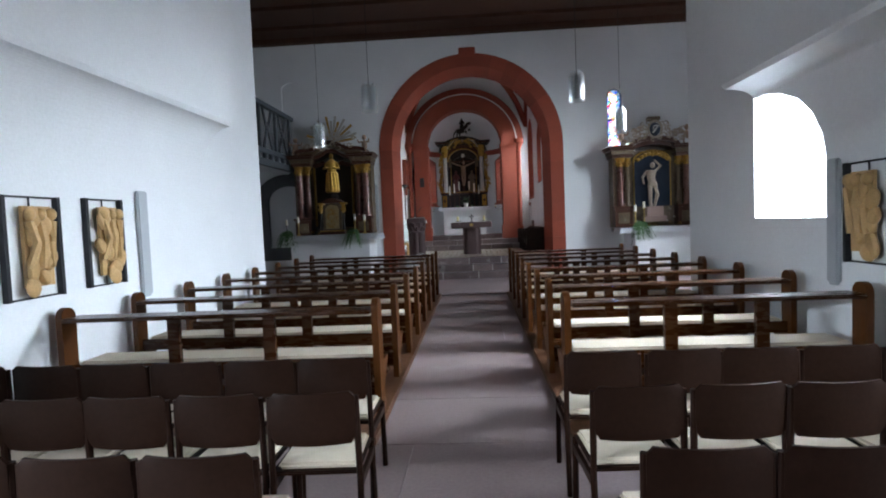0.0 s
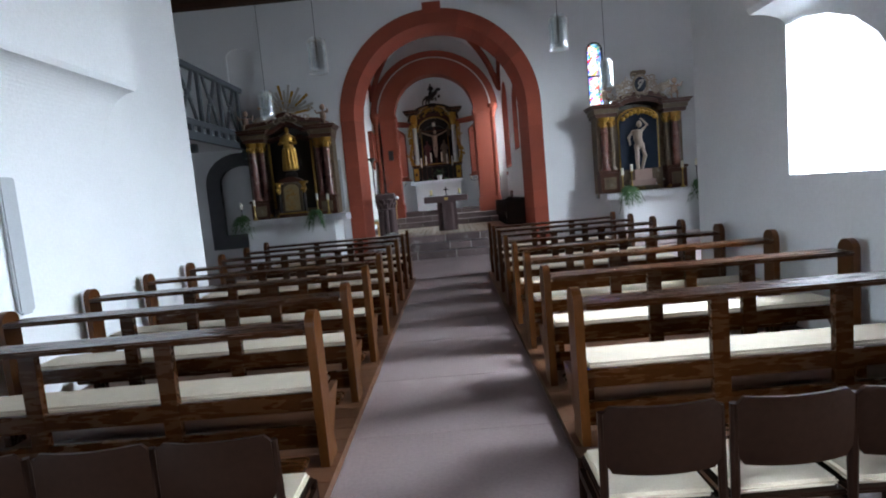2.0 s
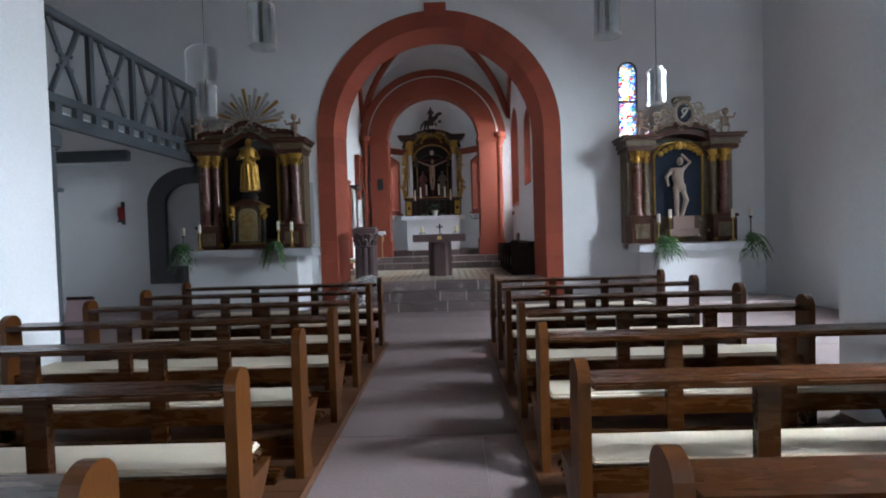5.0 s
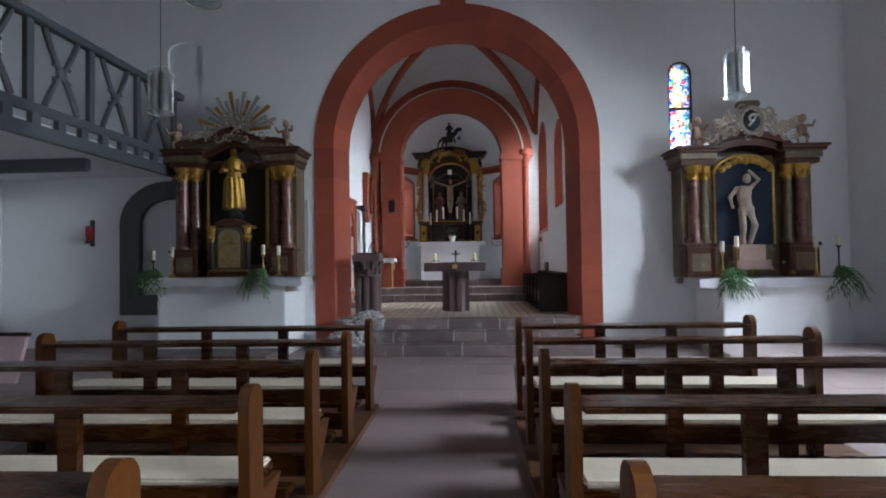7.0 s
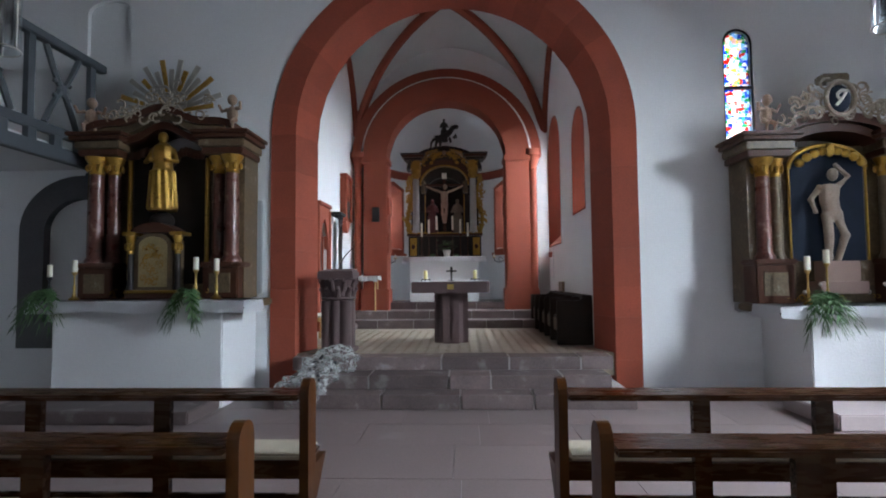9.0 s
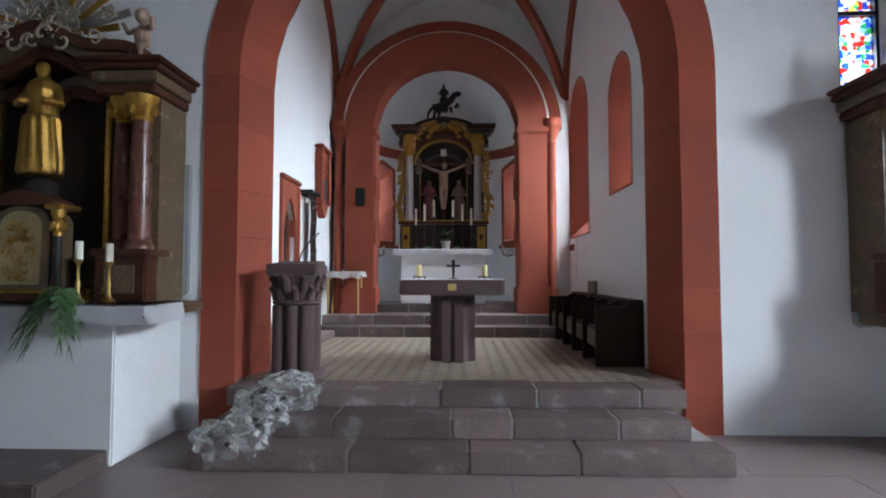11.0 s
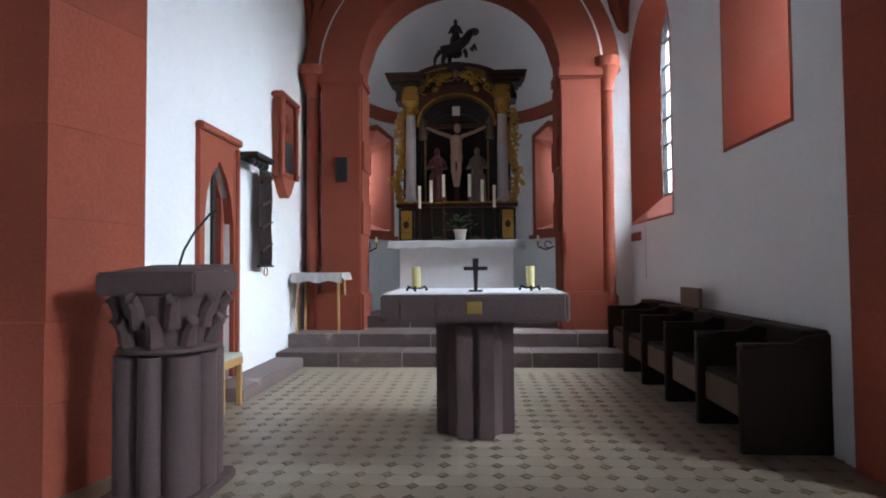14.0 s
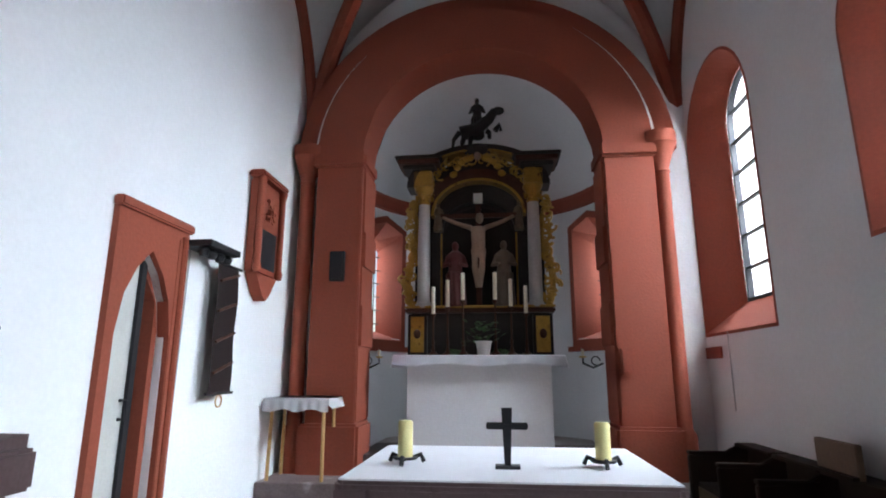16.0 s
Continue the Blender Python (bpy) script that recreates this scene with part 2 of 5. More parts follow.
def tube(points, r, seg=8, bm=None, r_end=None):
    bm = bm or bmesh.new()
    pts = [Vector(p) for p in points]
    rings = []
    for i, p in enumerate(pts):
        d = (pts[min(i + 1, len(pts) - 1)] - pts[max(i - 1, 0)]).normalized()
        side = d.cross(Vector((0.13, 0.21, 0.97)))
        if side.length < 0.05:
            side = d.cross(Vector((1, 0, 0)))
        side.normalize()
        up = side.cross(d)
        rr = r if r_end is None else r + (r_end - r) * i / (len(pts) - 1)
        rings.append([bm.verts.new(p + rr * (math.cos(2 * math.pi * k / seg) * side + math.sin(2 * math.pi * k / seg) * up)) for k in range(seg)])
    for lo, hi in zip(rings, rings[1:]):
        for k in range(seg):
            j = (k + 1) % seg
            bm.faces.new((lo[k], lo[j], hi[j], hi[k]))
    bm.faces.new(rings[0][::-1])
    bm.faces.new(rings[-1])
    return bm


def blob(c, r, bm=None, seg=10, turn=(0, 0, 0)):
    bm = bm or bmesh.new()
    bmesh.ops.create_uvsphere(bm, u_segments=seg, v_segments=max(5, seg * 2 // 3), radius=1,
                              matrix=Matrix.LocRotScale(c, Euler([radians(a) for a in turn]), r))
    return bm


def arch(x0, x1, z0, spring, rise, seg=20):
    """The outline of an opening with a round head."""
    c, h = (x0 + x1) / 2, (x1 - x0) / 2
    return [(x0, z0), (x1, z0)] + [(c + h * math.cos(math.pi * i / seg), spring + rise * math.sin(math.pi * i / seg)) for i in range(seg + 1)]


def cut(ob, *cutters):
    """Cuts solids out of a wall for good."""
    for bm in cutters:
        bmesh.ops.recalc_face_normals(bm, faces=bm.faces)
        me = bpy.data.meshes.new("cutter")
        bm.to_mesh(me)
        bm.free()
        tool = new("cutter", me)
        mod = ob.modifiers.new("cut", "BOOLEAN")
        mod.operation, mod.solver, mod.object = "DIFFERENCE", "EXACT", tool
        done = bpy.data.meshes.new_from_object(ob.evaluated_get(bpy.context.evaluated_depsgraph_get()))
        ob.modifiers.remove(mod)
        ob.data = done
        bpy.data.objects.remove(tool)
    return ob


def structure(name, bm, mat, label="", category="", **how):
    return tagged(part(name, bm, mat, None, **how), label, category, kind="structure")


def scroll(c, size, turn, bm, flip=1, y=0.0, r=0.2):
    """A carved leaf scroll in the plane xz."""
    pts = []
    for i in range(13):
        a = i / 12 * 4.6
        q = size * (1 - 0.78 * i / 12)
        u, v = flip * q * math.cos(a), q * math.sin(a)
        ca, sa = math.cos(radians(turn)), math.sin(radians(turn))
        pts.append((c[0] + u * ca - v * sa, y, c[1] + u * sa + v * ca))
    tube(pts, size * r, 6, bm, size * r * 0.5)


def foliage_carving(cx, cz, wide, high, y, count, seed, size=0.07):
    """A field of carved scrollwork with an uneven edge."""
    rnd = random.Random(seed)
    bm = bmesh.new()
    for _ in range(count):
        u, v = rnd.uniform(-1, 1), rnd.uniform(-1, 1)
        scroll((cx + u * wide / 2, cz + v * high / 2), size * rnd.uniform(0.7, 1.3), rnd.uniform(0, 360), bm, rnd.choice((-1, 1)), y + rnd.uniform(-0.02, 0.02))
    return bm


# ---- the large structure ----
CEIL = 7.1
WL, WR, WEST, SHOULDER, SHOULDER_R, FRONT = -3.35, 3.5, -1.2, 11.2, 10.35, 18.0
CL, CR, EAST = -2.24, 2.42, 23.3
MID = 0.25
THICK = 0.55

wall_left = structure("wall_left", box(WL - 0.6, WL, WEST, SHOULDER, 0, CEIL), plaster, "white plastered side wall of the nave", "wall")
HALF_ARCH = [(7.17, 1.48), (8.45, 1.48), (8.45, 2.84), (8.2, 2.83), (7.9, 2.77), (7.6, 2.65), (7.37, 2.47), (7.22, 2.25), (7.17, 2.05)]
wall_right = structure("wall_right", box(WR, WR + 0.62, WEST, SHOULDER_R, 0, CEIL), plaster, "white plastered nave wall with an arched window", "wall")
cut(wall_right, prism(HALF_ARCH, "yz", WR - 0.2, WR + 0.9), prism(arch(2.3, 4.5, 1.48, 1.85, 0.96), "yz", WR - 0.2, WR + 0.9))
# assumed opening behind the camera's start, cut to let the added lamp in
cut(wall_left, prism(arch(0.5, 2.5, 1.48, 1.85, 0.96), "yz", WL - 0.9, WL + 0.2))
structure("wall_west", box(WL - 0.6, WR + 0.62, WEST - 0.5, WEST, 0, CEIL), plaster, "white plastered rear wall", "wall")
structure("wall_shoulder_left", box(-8.6, WL - 0.602, SHOULDER - 0.6, SHOULDER, 0, CEIL), plaster, "white plastered shoulder wall", "wall")
structure("wall_shoulder_right", box(WR + 0.622, 7.3, SHOULDER_R - 0.6, SHOULDER_R, 0, CEIL), plaster, "white plastered shoulder wall", "wall")
structure("wall_transept_left", box(-9.2, -8.6, SHOULDER - 0.6, FRONT + 1, 0, CEIL), plaster, "white plastered transept wall", "wall")
wall_tr = structure("wall_transept_right", box(7.3, 7.9, SHOULDER_R - 0.6, FRONT + 1, 0, CEIL), plaster, "white plastered transept wall", "wall")
cut(wall_tr, prism(arch(12.2, 14.6, 2.2, 4.2, 1.0), "yz", 7.1, 8.1))
wall_front = structure("wall_front", box(-8.6, 7.3, FRONT, FRONT + THICK, 0, CEIL), plaster, "white plastered wall with the chancel arch", "wall")
AR, AO, SPRING, SPLAY = 2.29, 2.66, 3.73, 0.17
cut(wall_front, prism(arch(MID - AO, MID + AO, -0.2, SPRING, AO, 40), "xz", FRONT - 0.2, FRONT + 1.2),
    prism(arch(4.17, 4.6, 3.5, 4.95, 0.215), "xz", FRONT - 0.2, FRONT + 1.2),
    prism(arch(-5.83, -4.6, 0.95, 2.35, 0.5), "xz", FRONT - 0.2, FRONT + 0.12),
    prism(arch(-5.25, -4.55, 5.0, 5.65, 0.2), "xz", FRONT - 0.2, FRONT + 0.07))
structure("ceiling", box(-9.2, 7.9, WEST - 0.5, FRONT + 1.0, CEIL, CEIL + 0.2), ceilwood, "dark boarded wooden ceiling", "ceiling")
cornice = structure("cornice", box(-8.6, 7.3, FRONT - 0.14, FRONT - 0.002, CEIL - 0.2, CEIL - 0.004), ceilwood, "dark red-brown wooden cornice below the ceiling", "trim", bevel=0.03)
ribs = bmesh.new()
for i in range(14):
    box(WL + 0.02 if i < 9 else -8.5, WR - 0.02 if i < 9 else 7.2, WEST + 0.6 + i * 1.35, WEST + 0.72 + i * 1.35, CEIL - 0.1, CEIL - 0.005, ribs)
structure("ceiling_beams", ribs, ceilwood, "dark wooden ceiling beams", "trim")

# the solid white lofts over the rear of the nave, coved underneath
for side, wall, face in ((1, WL, -2.85), (-1, WR, 3.15)):
    prof = [(wall + side * 0.003, CEIL - 0.004), (face, CEIL - 0.004), (face, 3.0), (face - side * 0.03, 2.95)]
    for i in range(25):
        a = math.pi / 2 * i / 24
        prof.append((face - side * 0.03 + (wall + side * 0.003 - face + side * 0.03) * math.sin(a), 2.95 - 0.85 * (1 - math.cos(a)) if side > 0 else 2.95 - 0.12 * (1 - math.cos(a))))
    structure("loft_left" if side > 0 else "loft_right", prism(prof, "xz", WEST + 0.003, 9.1 if side > 0 else 8.45), plaster, "white plastered loft with a rounded underside", "loft")

# arch stones of the chancel arch
arch_thing = structure("chancel_arch", box(MID - 0.24, MID + 0.24, FRONT - 0.03, FRONT + 0.2, SPRING + AO - 0.12, SPRING + AO + 0.17), redstone, "red painted sandstone chancel arch with a keystone block", "arch", bevel=0.012)


def splayed(bm):
    """Draws the inner edge of an arch stone in towards the chancel side."""
    for v in bm.verts:
        if v.co.y > FRONT + 0.3:
            if v.co.z <= SPRING + 0.001:
                if abs(abs(v.co.x - MID) - AR) < 0.01:
                    v.co.x -= math.copysign(SPLAY, v.co.x - MID)
            elif abs(math.hypot(v.co.x - MID, v.co.z - SPRING) - AR) < 0.01:
                k = (AR - SPLAY) / AR
                v.co.x, v.co.z = MID + (v.co.x - MID) * k, SPRING + (v.co.z - SPRING) * k
    return bm


k = 0
heights = [0.42, 0.6, 0.43, 0.55, 0.5, 0.68, 0.55]
for x0, x1 in ((MID - AO, MID - AR), (MID + AR, MID + AO)):
    z = 0.0
    for h in heights:
        part("stone", splayed(box(x0, x1, FRONT - 0.018 - 0.003 * (k % 3), FRONT + THICK + 0.012, z + 0.001, z + h - 0.001)), redstone, arch_thing)
        z, k = z + h, k + 1
N = 17
for i in range(N):
    a0, a1 = math.pi * i / N, math.pi * (i + 1) / N
    pts = [(MID + r * math.cos(a0 + (a1 - a0) * u / 4), SPRING + r * math.sin(a0 + (a1 - a0) * u / 4)) for r, us in ((AO, range(5)), (AR, range(4, -1, -1))) for u in us]
    part("stone", splayed(prism(pts, "xz", FRONT - 0.018 - 0.003 * (i % 3), FRONT + THICK + 0.012)), redstone, arch_thing)

# chancel
wall_chancel_left = structure("wall_chancel_left", box(CL - 0.5, CL, FRONT + THICK, 25.0, 0.3, 7.6), plaster, "white plastered chancel wall with a doorway", "wall")
cut(wall_chancel_left, prism([(19.97, 0.2), (20.55, 0.2), (20.55, 2.2), (20.5, 2.42), (20.4, 2.6), (20.26, 2.72), (20.12, 2.6), (20.02, 2.42), (19.97, 2.2)], "yz", CL - 0.7, CL + 0.2))
wall_chancel_right = structure("wall_chancel_right", box(CR, CR + 0.6, FRONT + THICK, 25.0, 0.3, 7.6), plaster, "white plastered chancel wall with deep red window reveals", "wall")
WIN_A, WIN_B = (21.5, 23.06, 2.32, 4.35, 0.8), (19.18, 20.2, 2.75, 4.05, 0.5)
OUT_A, OUT_B = (21.62, 22.6, 2.62, 4.5, 0.49), (19.3, 19.84, 2.98, 4.08, 0.27)
for y0, y1, z0, sp, ri in (WIN_A, WIN_B):
    cut(wall_chancel_right, prism(arch(y0, y1, z0, sp, ri), "yz", CR - 0.2, CR + 0.8))


def reveal(y0, y1, z0, sp, ri, x0, x1, thick=0.035):
    """A frame that follows the head of an arched window in the plane yz."""
    out, inn = arch(y0, y1, z0, sp, ri, 24), arch(y0 + thick, y1 - thick, z0 + thick, sp, ri - thick, 24)
    bm = bmesh.new()
    rows = [[bm.verts.new((x, a, b)) for a, b in o] for x, o in ((x0, out), (x0, inn), (x1, inn), (x1, out))]
    for r in range(4):
        for i in range(len(out)):
            j = (i + 1) % len(out)
            bm.faces.new((rows[r][i], rows[r][j], rows[(r + 1) % 4][j], rows[(r + 1) % 4][i]))
    return bm


def splayed_lining(inner, outer, x0, x1, thick=0.03):
    """The painted lining of a window that narrows from the room to the glass."""
    bm = bmesh.new()
    rows = []
    for (y0, y1, z0, sp, ri), x, t in ((inner, x0, 0.0), (outer, x1, 0.0), (outer, x1, -thick), (inner, x0 + 0.004, -thick)):
        rows.append([bm.verts.new((x, a, b)) for a, b in arch(y0 + t, y1 - t, z0 + t, sp, ri - t, 24)])
    n = len(rows[0])
    for r in range(4):
        for i in range(n):
            j = (i + 1) % n
            bm.faces.new((rows[r][i], rows[r][j], rows[(r + 1) % 4][j], rows[(r + 1) % 4][i]))
    return bm


def barred_window(name, y0, y1, z0, sp, ri, x, bars, lining=None, label="arched window with leaded clear panes"):
    win = structure(name, reveal(y0, y1, z0, sp, ri, x - 0.03, x + 0.03), iron, label, "window")
    pane = part("pane", prism(arch(y0 + 0.03, y1 - 0.03, z0 + 0.03, sp, ri - 0.03), "yz", x - 0.003, x + 0.003), pane_glass, win)
    pane.visible_shadow = False
    top = sp + ri
    for i in range(1, bars + 1):
        zz = z0 + (top - z0) * i / (bars + 1)
        part("glazing_bar", box(x - 0.02, x + 0.02, y0 + 0.03, y1 - 0.03, zz - 0.012, zz + 0.012), iron, win)
    if lining:
        part("lining", splayed_lining(lining, (y0, y1, z0, sp, ri), CR - 0.006, x - 0.031), redpaint, win, "red painted splayed window reveal")
    return win


win1 = structure("window_1", box(WR + 0.5, WR + 0.55, 7.17, 7.21, 1.48, 2.05), iron, "arched window with clear panes and thin bars", "window")
part("pane", prism(HALF_ARCH, "yz", WR + 0.52, WR + 0.526), pane_glass, win1).visible_shadow = False
for zz in (1.76, 2.4):
    part("glazing_bar", box(WR + 0.5, WR + 0.53, 7.2 if zz < 2 else 7.32, 7.75, zz - 0.012, zz + 0.012), iron, win1)
barred_window("window_2", 2.3, 4.5, 1.48, 1.85, 0.96, WR + 0.52, 2)
# assumed window, never in view; fills the opening added for light
barred_window("window_9", 0.5, 2.5, 1.48, 1.85, 0.96, WL - 0.52, 2)
barred_window("window_8", 12.2, 14.6, 2.2, 4.2, 1.0, 7.75, 4)
barred_window("window_3", *OUT_A, CR + 0.3, 6, WIN_A)
barred_window("window_4", *OUT_B, CR + 0.56, 4, WIN_B)

# bright overcast sky outside the chancel windows
def overcast():
    m = bpy.data.materials.new("overcast_sky")
    m.use_nodes = True
    n, l = m.node_tree.nodes, m.node_tree.links
    e = n.new("ShaderNodeEmission")
    e.inputs["Color"].default_value, e.inputs["Strength"].default_value = (0.9, 0.96, 1.0, 1), 2.6
    l.new(e.outputs[0], n["Material Output"].inputs["Surface"])
    return m


cloud = overcast()
structure("backdrop_side", box(4.9, 4.92, 19.0, 27.5, 0.5, 8), cloud, "plain overcast sky outside the windows", "backdrop")
structure("backdrop_left", box(-4.92, -4.9, 22.5, 28.5, 0.5, 8), cloud, "plain overcast sky outside the apse window", "backdrop")
structure("backdrop_front", box(3.3, 7.5, 19.9, 19.92, 2.5, 7), cloud, "plain overcast sky behind the stained glass", "backdrop")

# vault of the chancel with its ribs
VS, VH, VY0, VY1 = 4.5, 2.75, 18.54, 23.25
vx, vhx, vy, vhy = (CL + CR) / 2, (CR - CL) / 2, (VY0 + VY1) / 2, (VY1 - VY0) / 2


def vault_z(x, y):
    u, v = min(1, abs(x - vx) / vhx), min(1, abs(y - vy) / vhy)
    return VS + VH * max(math.sqrt(1 - u * u), math.sqrt(1 - v * v)) * (1 - 0.03 * (u + v))


bm = bmesh.new()
G = 44
grid = [[bm.verts.new((vx + vhx * (2 * i / G - 1), vy + vhy * (2 * j / G - 1), vault_z(vx + vhx * (2 * i / G - 1), vy + vhy * (2 * j / G - 1)))) for j in range(G + 1)] for i in range(G + 1)]
for i in range(G):
    for j in range(G):
        bm.faces.new((grid[i][j], grid[i + 1][j], grid[i + 1][j + 1], grid[i][j + 1]))
bmesh.ops.solidify(bm, geom=bm.faces[:], thickness=0.12)
structure("vault", bm, plaster, "white plastered groin vault over the chancel", "ceiling", smooth=True)
structure("chancel_roof", box(CL - 0.5, CR + 0.6, FRONT + THICK, 26.2, 7.61, 7.75), plaster, "closed roof above the vault", "ceiling")
for sx, sy in ((1, 1), (1, -1)):
    pts = [(vx + sx * vhx * s * 0.985, vy + sy * vhy * s * 0.985, vault_z(vx + vhx * s * 0.985, vy + vhy * s * 0.985) - 0.03) for s in [-1 + 2 * i / 32 for i in range(33)]]
    structure("vault_rib", tube(pts, 0.105, 8), redpaint, "red painted diagonal vault rib", "trim", smooth=True)
for x in (CL + 0.04, CR - 0.04):
    pts = [(x, vy + vhy * s, VS + VH * 0.97 * math.sqrt(max(0, 1 - s * s)) - 0.03) for s in [-1 + 2 * i / 32 for i in range(33)]]
    structure("wall_rib", tube(pts, 0.085, 8), redpaint, "red painted wall rib", "trim", smooth=True)

# apse arch, responds and the apse
AX, ASP = 0.0, 4.43
apse_wall = structure("wall_apse_arch", box(CL, CR, 23.08, EAST, 0.3, 7.6), plaster, "white plastered wall over the apse arch", "wall")
cut(apse_wall, prism(arch(AX - 1.6, AX + 1.6, 0, ASP, 1.53, 32), "xz", 22.9, EAST + 0.3))


def ring(r0, r1, y0, y1, zs, k=0.96, seg=36):
    pts = [(AX + r1 * math.cos(math.pi * i / seg), zs + r1 * k * math.sin(math.pi * i / seg)) for i in range(seg + 1)]
    pts += [(AX + r0 * math.cos(math.pi * i / seg), zs + r0 * k * math.sin(math.pi * i / seg)) for i in range(seg, -1, -1)]
    return prism(pts, "xz", y0, y1)


apse_arch = structure("apse_arch", ring(1.39, 1.95, 22.75, EAST + 0.05, ASP), redpaint, "broad red painted apse arch on stepped responds", "arch")
part("moulding", ring(1.95, 2.01, 22.84, 23.078, ASP), plaster, apse_arch, "thin white moulding")
part("moulding", ring(2.01, 2.24, 22.88, 23.079, ASP), redpaint, apse_arch, "outer red moulding")
for s in (-1, 1):
    inner, outer = AX + s * 1.39, AX + s * 1.94
    x0, x1 = min(inner, outer), max(inner, outer)
    pier = part("respond", box(x0, x1, 22.75, EAST + 0.05, 0.6, ASP - 0.002), redpaint, apse_arch, bevel=0.012)
    part("impost", box(x0 - 0.05, x1 + 0.05, 22.7, EAST + 0.02, ASP - 0.14, ASP + 0.03), redpaint, pier, bevel=0.03)
    part("plinth", box(x0 - 0.06, x1 + 0.06, 22.68, EAST, 0.62, 1.38), redpaint, pier, bevel=0.03)
    # ragged edge of the paint along the inner side
    for i, (za, zb, w) in enumerate(((1.4, 2.2, 0.012), (2.2, 2.65, 0.04), (2.65, 3.1, 0.02), (3.1, 3.5, 0.05), (3.5, 4.27, 0.025))):
        part("quoin", box(inner - (w if s > 0 else -0.002), inner + (w if s < 0 else -0.002), 22.78 + 0.01 * i, EAST + 0.04, za, zb), redpaint, pier)
    cx = 2.03 if s > 0 else -2.08
    col = part("colonnette", lathe([(0.12, 0.6), (0.12, 1.3), (0.085, 1.36), (0.085, 4.1), (0.1, 4.12), (0.085, 4.16), (0.17, 4.42), (0.19, 4.44), (0.19, 4.58)], (cx, 22.84, 0), 16), redpaint, apse_arch, smooth=True)
AY = 23.6
bm = bmesh.new()
for rad in (1.75, 2.08):
    dome = [(rad, ASP)] + [(rad * math.cos(a), ASP + 0.925 * rad * math.sin(a)) for a in [math.pi / 2 * i / 12 for i in range(1, 12)]] + [(0.02, ASP + 0.925 * rad)]
    for a0, a1, seg in ((-14, 18, 8), (44, 136, 20), (162, 194, 8)):
        lathe([(rad, 0.6)] + dome, (AX, AY, 0), seg, bm, a0, a1)
    for a0, a1 in ((18, 44), (136, 162)):
        lathe([(rad, 0.6), (rad, 2.38)], (AX, AY, 0), 6, bm, a0, a1)
        lathe([(rad, 4.1)] + dome, (AX, AY, 0), 6, bm, a0, a1)
apse = structure("wall_apse", bm, plaster, "white plastered round apse with a half dome", "wall", smooth=True)
bm = lathe([(1.76, ASP - 0.16), (1.68, ASP - 0.14), (1.62, ASP - 0.02), (1.62, ASP + 0.03), (1.76, ASP + 0.05)], (AX, AY, 0), 40, None, -10, 190)
structure("apse_cornice", bm, redpaint, "red painted cornice round the apse", "trim")


def apse_lining(f):
    """The splayed lining of an apse window, its glass set towards the nave end (f gives the side)."""
    bm = bmesh.new()
    rows = []
    for rad, ya, yb, z0, z1, rise in ((1.69, -0.46, 0.46, 2.24, 4.02, 0.16), (1.69, -0.36, 0.36, 2.36, 3.96, 0.12), (2.06, -0.03, 0.2, 2.5, 3.7, 0.15), (2.1, -0.46, 0.46, 2.24, 4.02, 0.16)):
        o = [(ya, z0), (yb, z0), (yb, z1), ((ya + yb) / 2, z1 + rise), (ya, z1)]
        rows.append([bm.verts.new((rad, f * a, b)) for a, b in o])
    for k in range(4):
        for i in range(5):
            j = (i + 1) % 5
            bm.faces.new((rows[k][i], rows[k][j], rows[(k + 1) % 4][j], rows[(k + 1) % 4][i]))
    return bm


for n, s in enumerate((-1, 1)):
    turn = Matrix.Translation((AX, AY, 0)) @ Matrix.Rotation(radians(31 if s > 0 else 149), 4, "Z")
    bm = apse_lining(s)
    bm.transform(turn)
    w = structure("window_%d" % (5 + n), bm, redpaint, "narrow apse window in a deep red painted reveal with iron bars", "window")
    bm = box(2.04, 2.046, s * -0.04, s * 0.21, 2.48, 3.9)
    bm.transform(turn)
    part("pane", bm, pane_glass, w).visible_shadow = False
    for i in range(6):
        bm = box(2.0, 2.015, s * -0.03, s * 0.2, 2.6 + i * 0.2, 2.615 + i * 0.2)
        bm.transform(turn)
        part("window_bar", bm, iron, w)
    bm = box(2.0, 2.015, s * 0.08, s * 0.09, 2.5, 3.8)
    bm.transform(turn)
    part("window_bar", bm, iron, w)
    bm = box(1.64, 1.69, -0.5, 0.5, 2.2, 2.27)
    bm.transform(turn)
    part("window_sill", bm, redpaint, w)

# floors
structure("floor", box(-9.2, 7.9, WEST - 0.5, FRONT + 1, -0.3, -0.012), mortar, "sandstone church floor", "floor")
structure("floor_chancel", box(CL - 0.5, CR + 0.6, 18.03, 26.2, 0.2, 0.522), tilelight, "tiled chancel floor", "floor")

# leaded stained-glass window in the front wall
sg = structure("window_7", prism([(4.17, 3.5), (4.6, 3.5), (4.6, 3.54), (4.17, 3.54)], "xz", FRONT + 0.03, FRONT + 0.1), iron, "narrow arched stained-glass window with coloured panes", "window")
for x0, x1, z0, z1 in ((4.17, 4.2, 3.54, 4.95), (4.57, 4.6, 3.54, 4.95), (4.2, 4.57, 4.28, 4.32)):
    part("window_frame", box(x0, x1, FRONT + 0.03, FRONT + 0.1, z0, z1), iron, sg)
head_out = [(4.385 + 0.215 * math.cos(math.pi * i / 12), 4.95 + 0.215 * math.sin(math.pi * i / 12)) for i in range(13)]
head_in = [(4.385 + 0.18 * math.cos(math.pi * i / 12), 4.95 + 0.18 * math.sin(math.pi * i / 12)) for i in range(12, -1, -1)]
